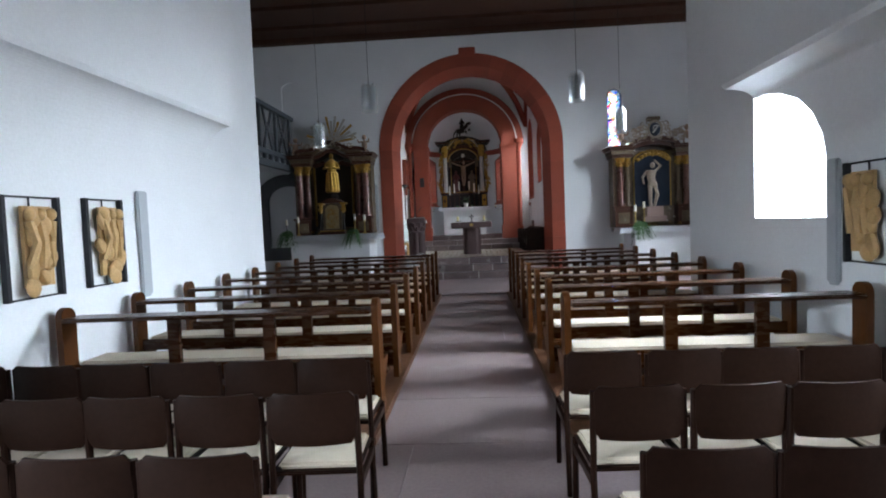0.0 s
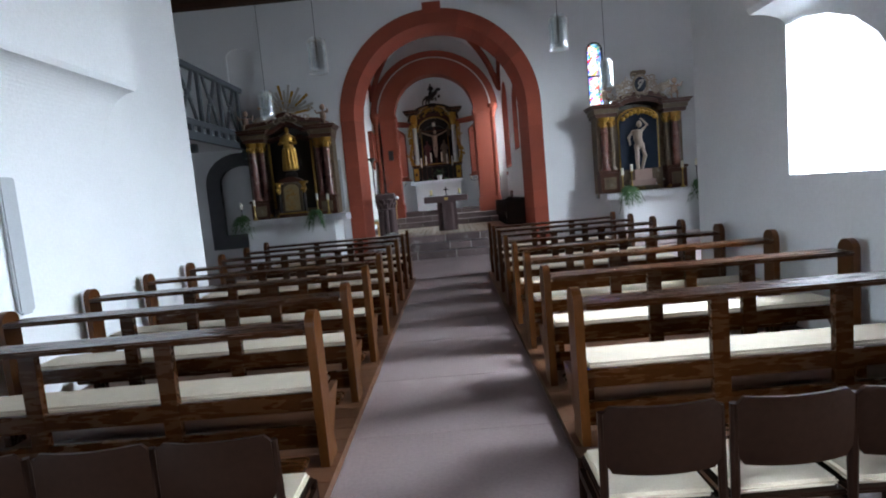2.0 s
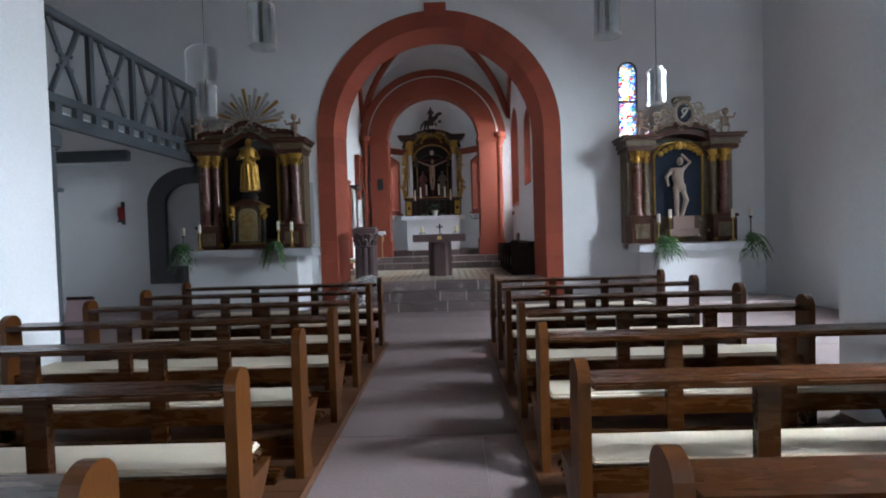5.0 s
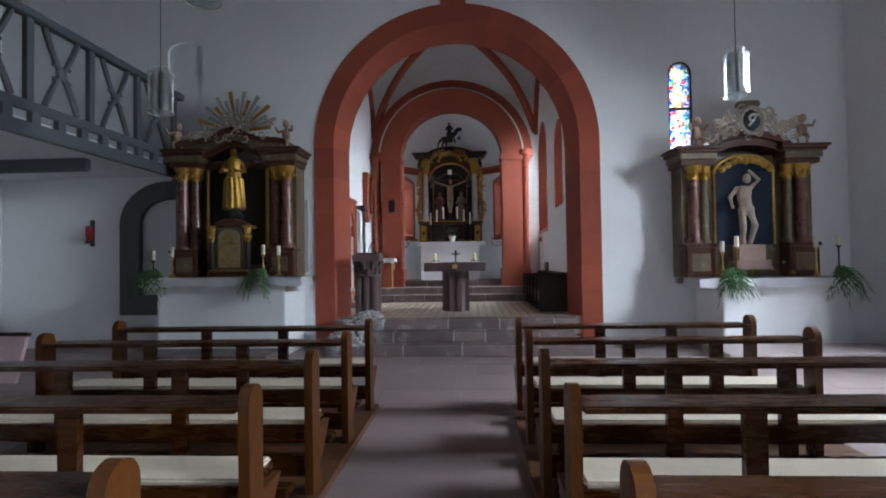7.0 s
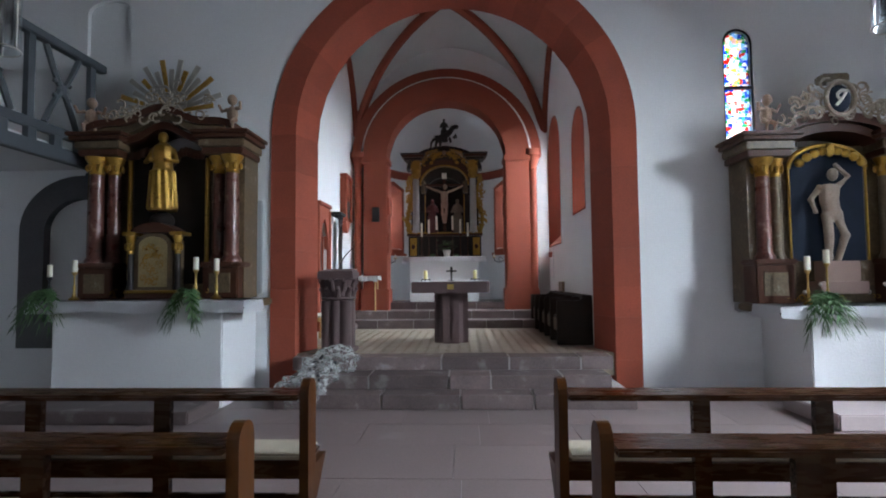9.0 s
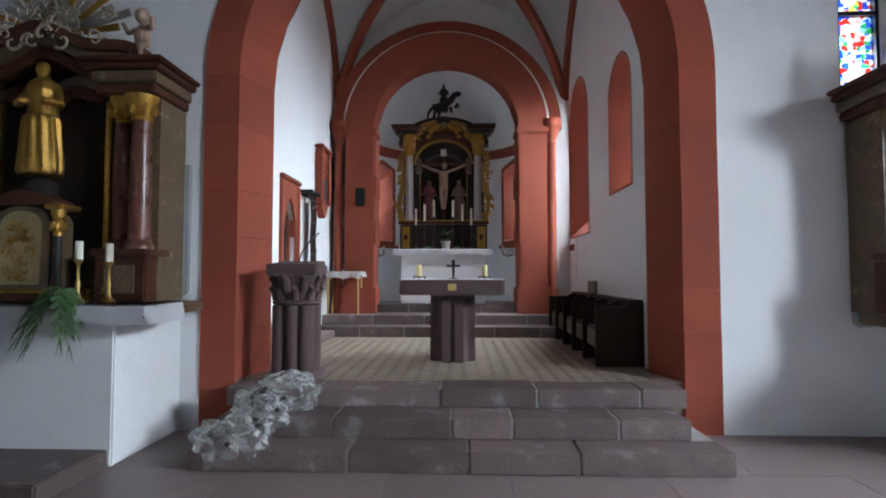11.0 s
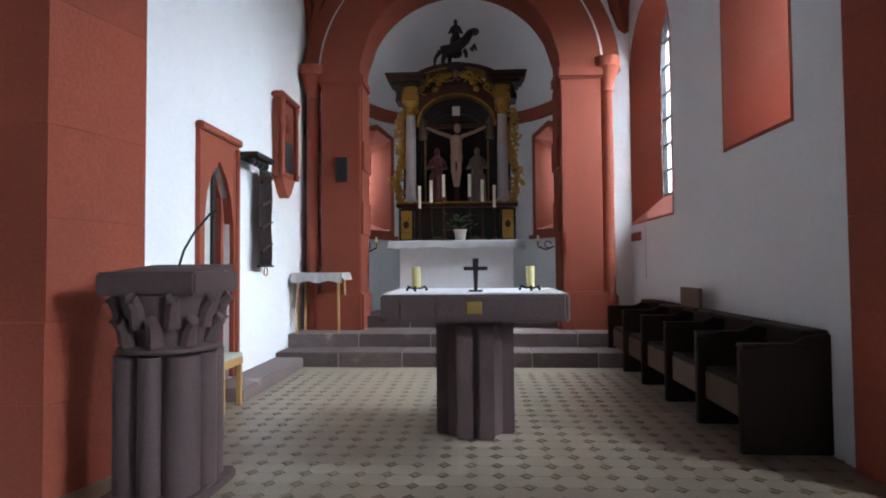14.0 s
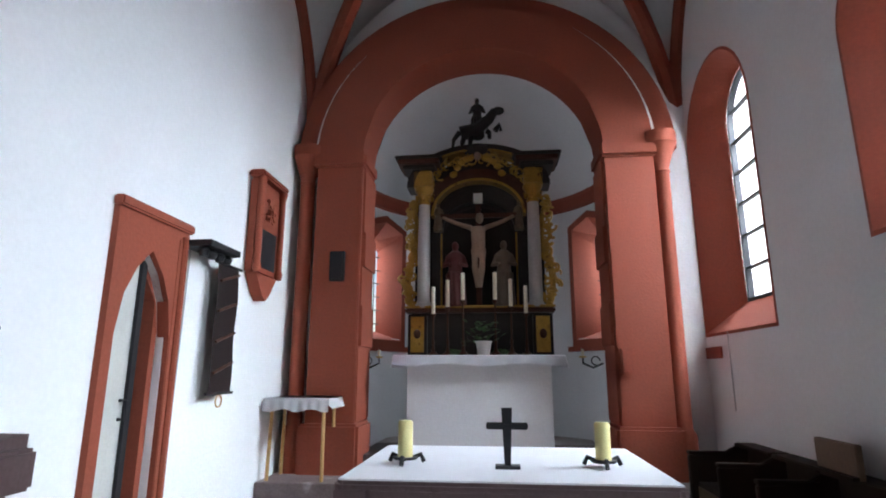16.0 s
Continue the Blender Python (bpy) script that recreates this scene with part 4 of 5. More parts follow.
part("cloud", foliage_carving(0, 2.85, 0.5, 0.3, 0.14, 22, 14, 0.09), silver, ret, smooth=True)
part("base_carving", foliage_carving(0, 0.06, 1.4, 0.1, -0.05, 26, 24, 0.04), gold, ret, smooth=True)
lady = figure("statue", (AL, 17.4, 2.54), 1.12, gold, "gilded robed statue on a dark orb", "robe")
lady.scale = (1.12, 1, 1)
part("orb", blob((0, 0.05, 1.06), (0.16, 0.14, 0.13), seg=16), darkniche, ret, "dark polished orb", smooth=True)
for x, z, t in ((AL - 1.0, 3.62, 20), (AL + 0.98, 3.62, -20)):
    figure("cherub_figure", (x, 17.35, z), 0.52, skin, "painted carved cherub seated on the cornice", "putto", turn=t)
tab = thing("tabernacle", (AL, 17.2, 1.352), "gilded tabernacle with an arched door on the altar", "tabernacle")
part("body", prism(arch(-0.26, 0.26, 0.1, 0.72, 0.16), "xz", 0, 0.3), greymarble, tab, bevel=0.01)
part("door", prism(arch(-0.19, 0.19, 0.16, 0.7, 0.13), "xz", -0.02, -0.001), goldsilver, tab, "arched silver-gilt door")
part("ornament", foliage_carving(0, 0.46, 0.27, 0.52, -0.03, 46, 6, 0.04), gold, tab, smooth=True)
part("base", box(-0.36, 0.36, -0.05, 0.3, 0, 0.098), brownwood, tab, bevel=0.015)
part("base_moulding", tube([(-0.35, -0.06, 0.1), (0.35, -0.06, 0.1)], 0.02, 8), gold, tab)
for s in (-1, 1):
    column(tab, s * 0.32, 0.02, 0.1, 0.84, 0.04, blackwood)
    part("top_moulding", box(s * 0.32 - 0.09, s * 0.32 + 0.09, -0.05, 0.2, 0.842, 0.89), gold, tab, bevel=0.01)
part("crest", prism([(-0.3, 0.88)] + [(-0.3 + 0.6 * i / 12, 0.92 + 0.1 * math.sin(math.pi * i / 12)) for i in range(13)] + [(0.3, 0.88)], "xz", -0.03, 0.25), brownwood, tab, bevel=0.008)
for x, h in ((-4.95, 0.3), (-4.62, 0.36), (-3.02, 0.38), (-2.75, 0.36)):
    candle((x, 17.0, 1.352), h, 0.16, 0.032, iron if x < -4.9 else brass)
fern_bunch((-4.9, 16.86, 1.46), 0.3, 1)
fern_bunch((-3.05, 16.86, 1.46), 0.3, 2)

# right side altar with its retable
AR_X = 5.25
side_altar_table(4.57, 6.22, 1.22, "white side altar with linen cloth under a marbled retable", 4.15, 6.62)
tagged(part("altar_step", box(4.2, 6.9, 15.9, 16.895, 0.001, 0.17), material("pale_step_stone", (0.4, 0.33, 0.32), 0.6), bevel=0.015), "broad pale pinkish stone step before the side altar", "step")
ret = thing("altar_retable", (AR_X, 17.35, 1.23), "baroque retable with blue niche, marbled columns and carved crest", "retable")
part("back_panel", box(-1.0, 1.0, 0.28, 0.6, 0, 2.1), greymarble, ret)
part("niche", prism(arch(-0.47, 0.47, 0.55, 1.78, 0.28), "xz", 0.2, 0.278), navy, ret, "dark blue arched niche")
for s in (-1, 1):
    part("pedestal", box(s * 0.85 - 0.24, s * 0.85 + 0.24, -0.06, 0.28, 0.0, 0.5), brownwood, ret, bevel=0.015)
    part("pedestal_panel", box(s * 0.85 - 0.15, s * 0.85 + 0.15, -0.075, -0.061, 0.1, 0.4), greymarble, ret)
    part("pedestal_mould", box(s * 0.85 - 0.27, s * 0.85 + 0.27, -0.1, 0.28, 0.501, 0.57), brownwood, ret, bevel=0.02)
    column(ret, s * 0.9, 0.08, 0.57, 1.9, 0.095, marble)
    column(ret, s * 0.7, 0.14, 0.57, 1.9, 0.07, greymarble)
    part("pilaster", box(s * 1.02 - 0.06, s * 1.02 + 0.06, 0.12, 0.6, 0.0, 1.9), greymarble, ret)
    part("niche_moulding", tube([(s * 0.5, 0.19, 0.55), (s * 0.5, 0.19, 1.78)], 0.016, 8), gold, ret, "gilded moulding", smooth=True)
    entablature(ret, s * 0.86 - 0.28, s * 0.86 + 0.28, -0.06, 0.6, 1.905, brownwood)
pts = [(0.5 * math.cos(a), 1.78 + 0.31 * math.sin(a)) for a in [math.pi * i / 20 for i in range(21)]]
part("niche_arch", tube([(a, 0.18, b) for a, b in pts], 0.03, 8), gold, ret, "gilded arch moulding", smooth=True)
for i in range(9):
    u = i / 4 - 1
    part("valance_lobe", blob((0.4 * u, 0.1, 2.0 - 0.16 * u * u), (0.065, 0.035, 0.06 + 0.03 * (i == 4)), seg=9), gold, ret, "gilded scalloped valance", smooth=True)
for k in range(2):
    pts = [((0.62 + 0.1 * k) * math.cos(a), 1.95 + 0.12 * k + 0.28 * math.sin(a)) for a in [math.pi * i / 20 for i in range(21)]]
    pts += [(a * 0.98, b + 0.12) for a, b in pts[::-1]]
    part("pediment", prism(pts, "xz", 0.0 - 0.06 * k, 0.5), brownwood, ret, bevel=0.006)
part("crest_carving", foliage_carving(0, 2.5, 1.5, 0.34, -0.1, 60, 31, 0.085), palecarve, ret, "pale carved scrollwork crest", smooth=True)
bm = foliage_carving(0, 2.62, 0.75, 0.42, -0.1, 24, 33, 0.08)
part("crest_carving", bm, palecarve, ret, smooth=True)
part("medallion", blob((0, -0.12, 2.62), (0.15, 0.05, 0.18), seg=16), navy, ret, "dark oval medallion", smooth=True)
bm = bmesh.new()
tube([(0.18 * math.cos(i * 0.3142), -0.15, 2.62 + 0.22 * math.sin(i * 0.3142)) for i in range(21)], 0.03, 7, bm)
part("medallion_frame", bm, palecarve, ret, smooth=True)
bm = bmesh.new()
scroll((0, 2.63), 0.09, 40, bm, 1, -0.18, 0.28)
tube([(-0.07, -0.175, 2.52), (0.0, -0.18, 2.6), (0.08, -0.175, 2.72)], 0.02, 6, bm)
part("medallion_relief", bm, silver, ret, smooth=True)
part("crown", box(-0.17, 0.17, -0.1, 0.1, 2.86, 2.97), greymarble, ret, bevel=0.02)
part("plinth", box(-0.22, 0.22, -0.05, 0.19, 0.28, 0.54), material("pink_plinth", (0.36, 0.24, 0.2), 0.6), ret, bevel=0.01)
part("plinth", box(-0.3, 0.3, -0.08, 0.19, 0.12, 0.279), material("pink_plinth_base", (0.32, 0.21, 0.18), 0.6), ret, bevel=0.01)
figure("statue", (AR_X - 0.05, 17.42, 1.775), 1.22, palefigure, "pale painted carved figure in a dark blue niche")
part("base_carving", foliage_carving(0, 0.06, 1.4, 0.08, -0.05, 26, 44, 0.035), gold, ret, smooth=True)
for i in range(6):
    part("rosette", blob((-0.5 + 0.2 * i, -0.06, 0.14 + 0.1 * (i % 2)), (0.03, 0.02, 0.03), seg=8), silver, ret)
for x, z, t in ((AR_X - 0.86, 3.46, 20), (AR_X + 0.88, 3.46, -20)):
    figure("cherub_figure", (x, 17.35, z), 0.52, skin, "painted carved cherub on the retable cornice", "putto", turn=t)
for x, h in ((4.62, 0.42), (4.85, 0.5), (6.1, 0.48), (6.45, 0.5)):
    candle((x, 17.0, 1.232), h, 0.17, 0.035, iron if x > 6.3 else brass)
fern_bunch((4.7, 16.86, 1.36), 0.3, 3)
fern_bunch((6.4, 16.86, 1.36), 0.3, 4)

# ---- chancel furnishings ----
# stone steps
steps = [(16.82, 17.15, 0.0, 0.18, -1.95, 2.48, (0.3, 0.52, 0.72)), (17.15, 17.56, 0.18, 0.355, -1.86, 2.27, (0.25, 0.5, 0.63, 0.85)), (17.56, 18.0, 0.355, 0.53, -1.95, 2.4, (0.2, 0.47, 0.68, 0.9))]
for y0, y1, z0, z1, x0, x1, joints in steps:
    st = structure("chancel_step", box(x0 + 0.01, x1 - 0.01, y0 + 0.02, 18.0, z0 + 0.001 if z0 else 0.0, z1 - 0.012), mortar, "worn reddish-grey sandstone step", "step")
    cuts = [0, *joints, 1]
    for a, b in zip(cuts, cuts[1:]):
        part("stone", box(x0 + (x1 - x0) * a + 0.013, x0 + (x1 - x0) * b - 0.013, y0 + random.uniform(0, 0.008), y1 + 0.03 if z1 < 0.5 else 18.01, z0 + 0.004, z1 + random.uniform(-0.003, 0.003)), stone, st, bevel=0.007)
for y0, y1, z0, z1, cuts in ((21.8, 22.3, 0.523, 0.7, 6), (22.25, 23.0, 0.7, 0.87, 5), (22.95, 25.6, 0.87, 1.04, 4)):
    x0, x1 = (CL + 0.004, CR - 0.004) if z1 < 1 else (-1.42, 1.38)
    st = structure("altar_step", box(x0, x1, y0 + 0.02, 25.6 if z1 > 1 else 23.9, z0 - 0.17 if z0 > 0.6 else z0, z1 - 0.012), mortar, "grey-brown sandstone step below the high altar", "step")
    for i in range(cuts):
        a, b = x0 + (x1 - x0) * i / cuts, x0 + (x1 - x0) * (i + 1) / cuts
        part("stone", box(a + 0.005, b - 0.005, y0 + random.uniform(0, 0.012), y1 + 0.06 if z1 < 1 else 24.0, z0 + 0.004, z1 + random.uniform(-0.003, 0.003)), stone, st, bevel=0.008)

# stone lectern
lec = thing("stone_lectern", (-1.43, 18.1, 0.53), "dark red sandstone lectern on a carved capital", "lectern")
octo = lambda r, y=0.0: [(r * math.cos(math.pi / 8 + math.pi / 4 * i), y + r * math.sin(math.pi / 8 + math.pi / 4 * i)) for i in range(8)]
part("base", prism([(-0.25, -0.25), (0.25, -0.25), (0.25, 0.25), (-0.25, 0.25)], "xy", 0, 0.07), darkstone, lec, bevel=0.015)
part("shaft", prism(octo(0.205), "xy", 0.07, 0.76), darkstone, lec, bevel=0.008)
for a in range(4):
    an = math.pi / 4 + math.pi / 2 * a
    part("rib", lathe([(0.088, 0.07), (0.088, 0.755)], (0.185 * math.cos(an), 0.185 * math.sin(an), 0), 14), darkstone, lec, smooth=True)
    an = math.pi / 2 * a
    part("rib", lathe([(0.06, 0.07), (0.06, 0.755)], (0.185 * math.cos(an), 0.185 * math.sin(an), 0), 12), darkstone, lec, smooth=True)
part("neck_ring", lathe([(0.225, 0.761), (0.255, 0.775), (0.255, 0.79), (0.225, 0.805)], seg=20), darkstone, lec, smooth=True)
part("capital", lathe([(0.2, 0.806), (0.205, 0.88), (0.235, 0.97), (0.255, 1.06)], seg=20), darkstone, lec, "rough carved leaf capital", smooth=True)
for tier, (z0, out, h, count) in enumerate(((0.81, 0.2, 0.13, 9), (0.9, 0.215, 0.155, 9))):
    for i in range(count):
        an = 2 * math.pi * (i + 0.5 * tier) / count
        c, sn = math.cos(an), math.sin(an)
        bm = bmesh.new()
        tube([((out + 0.012) * c, (out + 0.012) * sn, z0), ((out + 0.03) * c, (out + 0.03) * sn, z0 + h * 0.6), ((out + 0.07) * c, (out + 0.07) * sn, z0 + h), ((out + 0.075) * c, (out + 0.075) * sn, z0 + h * 0.8)], 0.042, 7, bm, 0.026)
        part("carved_leaf", bm, darkstone, lec, smooth=True)
part("desk", box(-0.255, 0.255, -0.25, 0.25, 1.062, 1.18), darkstone, lec, bevel=0.012)
part("desk_wedge", prism([(-0.2, 1.181), (0.23, 1.181), (0.23, 1.22)], "yz", -0.23, 0.23), darkstone, lec)
part("microphone", tube([(-0.02, 0.1, 1.2), (0.0, 0.12, 1.3), (0.06, 0.12, 1.4), (0.16, 0.1, 1.5), (0.2, 0.1, 1.52)], 0.007, 6), iron, lec, "thin black gooseneck microphone")

# altar table of stone
table = thing("stone_altar", (0.19, 19.33, 0.53), "dark red sandstone altar table on a grooved pillar", "altar")
part("pillar", prism(octo(0.25), "xy", 0, 0.8), darkstone, table, bevel=0.01)
for a in range(4):
    an = math.pi / 2 * a - math.pi / 2
    for s in (-1, 1):
        cx, cy = 0.22 * math.cos(an) - s * 0.075 * math.sin(an), 0.22 * math.sin(an) + s * 0.075 * math.cos(an)
        part("pilaster", box(cx - 0.058, cx + 0.058, cy - 0.058, cy + 0.058, 0.0, 0.8), darkstone, table, bevel=0.012)
part("mensa", prism([(-0.6, -0.48), (0.6, -0.48), (0.63, -0.45), (0.63, 0.45), (0.6, 0.48), (-0.6, 0.48), (-0.63, 0.45), (-0.63, -0.45)], "xy", 0.83, 1.01), darkstone, table, bevel=0.012)
part("neck", box(-0.27, 0.27, -0.27, 0.27, 0.801, 0.829), darkstone, table)
for x0, x1 in ((-0.62, -0.5), (-0.49, -0.265), (-0.25, 0.25)):
    part("relief_band", box(x0, x1, -0.492, -0.481, 0.86, 0.985), darkstone, table, bevel=0.004)
part("plate", box(-0.05, 0.05, -0.5, -0.493, 0.885, 0.965), brass, table, "small gold plate")
part("cloth", box(-0.61, 0.61, -0.465, 0.465, 1.011, 1.017), linen, table, "white linen cloth on the altar table")
for x in (-0.4, 0.42):
    c = thing("candle_holder", (0.17 + x, 19.2, 1.548), "yellow candle on a three-footed iron holder", "candle", "candles on the altar table")
    part("candle", lathe([(0.032, 0.03), (0.032, 0.17), (0.027, 0.177)], seg=16), yellowwax, c, "thick yellow candle", smooth=True)
    part("dish", lathe([(0.01, 0.018), (0.05, 0.02), (0.055, 0.03)], seg=14), iron, c)
    for k in range(3):
        a = 2.1 * k + 0.5
        part("foot", tube([(0.03 * math.cos(a), 0.03 * math.sin(a), 0.022), (0.07 * math.cos(a), 0.07 * math.sin(a), 0.035), (0.085 * math.cos(a), 0.085 * math.sin(a), 0.006)], 0.01, 6), iron, c)
cr = thing("altar_cross", (0.2, 19.14, 1.548), "small dark metal standing cross on the altar table", "cross")
part("upright", prism([(-0.012, 0.01), (0.012, 0.01), (0.022, 0.235), (-0.022, 0.235)], "xz", -0.01, 0.01), iron, cr)
part("crossbar", box(-0.085, 0.085, -0.012, 0.012, 0.15, 0.177), iron, cr, bevel=0.004)
part("foot", box(-0.05, 0.05, -0.03, 0.03, 0, 0.012), iron, cr)

# high altar
def wing_carving(s, seed):
    """A gilded openwork wing: one tall leafy S of scrolls on a backing stem, ragged on the outside."""
    rnd = random.Random(seed)
    bm = bmesh.new()
    tube([(s * (0.93 + 0.07 * math.sin(i * 0.55)), 0.08, 0.66 + 1.5 * i / 12) for i in range(13)], 0.05, 7, bm, 0.035)
    for i in range(60):
        z = 0.68 + 1.5 * i / 59
        edge = 0.2 * (0.6 + 0.4 * math.sin(z * 7.5)) * (1 if z < 1.7 else 0.65)
        scroll((s * (0.9 + edge * rnd.uniform(0.1, 1.0)), z), rnd.uniform(0.05, 0.085), rnd.uniform(0, 360), bm, rnd.choice((-1, 1)), 0.06 + rnd.uniform(-0.03, 0.02), 0.32)
    return bm


HX = -0.07
hi = thing("high_altar", (HX, 23.1, 1.04), "white high altar block with a linen cloth", "altar")
part("block", box(-0.82, 0.82, 0.05, 0.85, 0, 0.98), plaster, hi, bevel=0.012)
part("slab", box(-0.92, 0.92, -0.02, 0.9, 0.981, 1.06), plaster, hi, bevel=0.012)
cloth(-0.97, 0.97, -0.04, 0.88, 1.07, 0.11, 0.14, hi, 0.02)
hr = thing("high_altar_retable", (HX, 23.72, 2.1), "black and gold retable with columns, crucifix group and gilded arch", "retable")
hr.scale = (0.94, 0.94, 0.94)
part("predella", box(-0.92, 0.92, 0.0, 0.3, 0, 0.58), blackwood, hr)
part("shelf", box(-1.0, 1.0, -0.1, 0.3, 0.581, 0.65), brownwood, hr, bevel=0.015)
part("shelf_edge", tube([(-1.0, -0.1, 0.66), (1.0, -0.1, 0.66)], 0.018, 7), gold, hr)
part("back_panel", box(-0.9, 0.9, 0.12, 0.3, 0.651, 2.5), blackwood, hr)
part("niche", prism(arch(-0.5, 0.5, 0.66, 1.6, 0.48), "xz", 0.1, 0.118), darkniche, hr)
for s in (-1, 1):
    part("pedestal", box(s * 0.83 - 0.13, s * 0.83 + 0.13, -0.08, -0.001, 0.02, 0.56), blackwood, hr, bevel=0.01)
    part("pedestal_panel", box(s * 0.83 - 0.09, s * 0.83 + 0.09, -0.095, -0.081, 0.06, 0.53), gold, hr, "gilded panel with a carved head", bevel=0.004)
    part("panel_boss", blob((s * 0.83, -0.1, 0.3), (0.05, 0.03, 0.065), seg=10), brownwood, hr, smooth=True)
    column(hr, s * 0.76, 0.0, 0.651, 2.35, 0.09, palemarble)
    part("inner_post", box(s * 0.56 - 0.025, s * 0.56 + 0.025, 0.03, 0.1, 0.651, 1.95), blackwood, hr)
    part("inner_moulding", tube([(s * 0.52, 0.04, 0.68), (s * 0.52, 0.04, 1.7)], 0.014, 6), gold, hr)
    part("frieze_block", box(s * 0.78 - 0.14, s * 0.78 + 0.14, -0.12, 0.3, 2.351, 2.6), gold, hr, "gilded frieze block", bevel=0.02)
    for k, (za, zb, o) in enumerate(((2.601, 2.66, 0.03), (2.661, 2.73, 0.09), (2.731, 2.77, 0.13))):
        part("cornice", box(s * 0.82 - 0.2 - o, s * 0.82 + 0.2 + o, -0.16 - o, 0.3, za, zb), blackwood if k != 1 else brownwood, hr, bevel=0.012)
    part("side_carving", wing_carving(s, 60 + s), gold, hr, "gilded scrollwork wing", smooth=True)
    figure("angel_figure", (s * 0.56, 0.0, 1.72), 0.42, greymarble, "", "robe", hr)
for r0, r1, y0, y1, mat in ((0.62, 0.66, -0.06, 0.12, gold), (0.66, 0.86, 0.0, 0.12, brownwood), (0.5, 0.6, -0.02, 0.12, blackwood), (0.86, 0.9, -0.1, 0.2, gold), (0.9, 1.0, -0.12, 0.25, blackwood)):
    k = 0.62 if r0 > 0.85 else 0.8
    base = 2.35 if r0 > 0.85 else 1.75 if r0 < 0.6 else 1.95
    pts = [(r1 * math.cos(math.pi * i / 24), base + r1 * k * math.sin(math.pi * i / 24)) for i in range(25)]
    pts += [(r0 * math.cos(math.pi * i / 24), base + r0 * k * math.sin(math.pi * i / 24)) for i in range(24, -1, -1)]
    part("arch_moulding", prism(pts, "xz", y0, y1), mat, hr)
part("spandrel", prism([(-0.66, 2.0), (-0.66, 2.5), (-0.4, 2.8), (0, 2.95), (0.4, 2.8), (0.66, 2.5), (0.66, 2.0), (0.5, 2.3), (0.2, 2.46), (-0.2, 2.46), (-0.5, 2.3)], "xz", 0.125, 0.3), blackwood, hr)
bm = bmesh.new()
rnd = random.Random(5)
for i in range(46):
    a = math.pi * (0.08 + 0.84 * i / 45)
    scroll((0.76 * math.cos(a), 2.12 + 0.66 * math.sin(a) + rnd.uniform(-0.05, 0.05)), rnd.uniform(0.05, 0.085), rnd.uniform(0, 360), bm, rnd.choice((-1, 1)), -0.04)
for s in (-1, 1):
    for i in range(5):
        blob((s * (0.1 + 0.06 * i), -0.06, 2.78 - 0.015 * i * i), (0.06, 0.03, 0.05), bm, 7, (0, s * 30, 0))
part("arch_carving", bm, gold, hr, "gilded carved foliage", smooth=True)
part("cherub_head", blob((0, -0.08, 2.8), (0.05, 0.045, 0.065), seg=10), skin, hr, smooth=True)
cx = thing("crucifix", (HX, 23.66, 2.72), "carved crucifix with painted figure in the niche", "crucifix")
part("cross_beam", box(-0.035, 0.035, 0.03, 0.06, 0.0, 1.52), brownwood, cx)
part("cross_beam", box(-0.5, 0.5, 0.03, 0.06, 1.17, 1.23), brownwood, cx)
part("inscription_board", box(-0.06, 0.06, 0.01, 0.03, 1.36, 1.5), potwhite, cx, "small pale board")
figure("crucifix_figure", (0, -0.01, 0.22), 1.0, skin, "painted carved figure", "cross", cx)
figure("statue", (HX - 0.3, 23.66, 2.72), 0.86, redcloth, "carved mourning figure in red and silver robe", "robe")
figure("statue", (HX + 0.32, 23.66, 2.72), 0.86, robegrey, "carved mourning figure in a dull robe", "robe")
rider = figure("statue", (HX + 0.0, 23.76, 5.04), 0.6, blackwood, "dark carved group with a prancing horse on top of the retable", "robe")
bm = bmesh.new()
tube([(-0.28, 0, 0.25), (0.0, 0, 0.32), (0.2, 0, 0.48), (0.3, 0, 0.62)], 0.12, 9, bm, 0.07)
blob((0.36, 0, 0.62), (0.11, 0.06, 0.07), bm)
for x, z in ((-0.25, 0.0), (-0.12, 0.0), (0.2, 0.15), (0.38, 0.28)):
    tube([(x * 0.8, 0, 0.28), (x, 0, z + 0.1), (x * 1.05, 0, z)], 0.05, 6, bm, 0.03)
tube([(-0.3, 0, 0.28), (-0.4, 0, 0.15), (-0.42, 0, 0.0)], 0.05, 6, bm, 0.02)
blob((0, 0, -0.03), (0.3, 0.14, 0.09), bm)
horse = tagged(part("horse_figure", bm, blackwood, None, smooth=True), "dark carved horse rearing on the retable top", "statue")
horse.matrix_basis = pose(HX, 23.7, 4.87) @ Matrix.Diagonal((0.8, 0.9, 0.85, 1))
for i, x in enumerate((-0.56, -0.38, -0.19, 0.2, 0.39, 0.57)):
    candle((HX + x, 23.4 + 0.03 * abs(i - 2.5), 2.112), 0.5 + 0.1 * (2.5 - abs(i - 2.5)) * 0.8, 0.34, 0.024, brownwood)
pot = thing("potted_plant", (HX + 0.06, 23.27, 2.112), "green leafy plant in a white pot on the altar", "plant")
part("pot", lathe([(0.07, 0), (0.09, 0.14), (0.1, 0.15), (0.1, 0.16)], seg=16), potwhite, pot, "white pot", smooth=True)
rnd = random.Random(9)
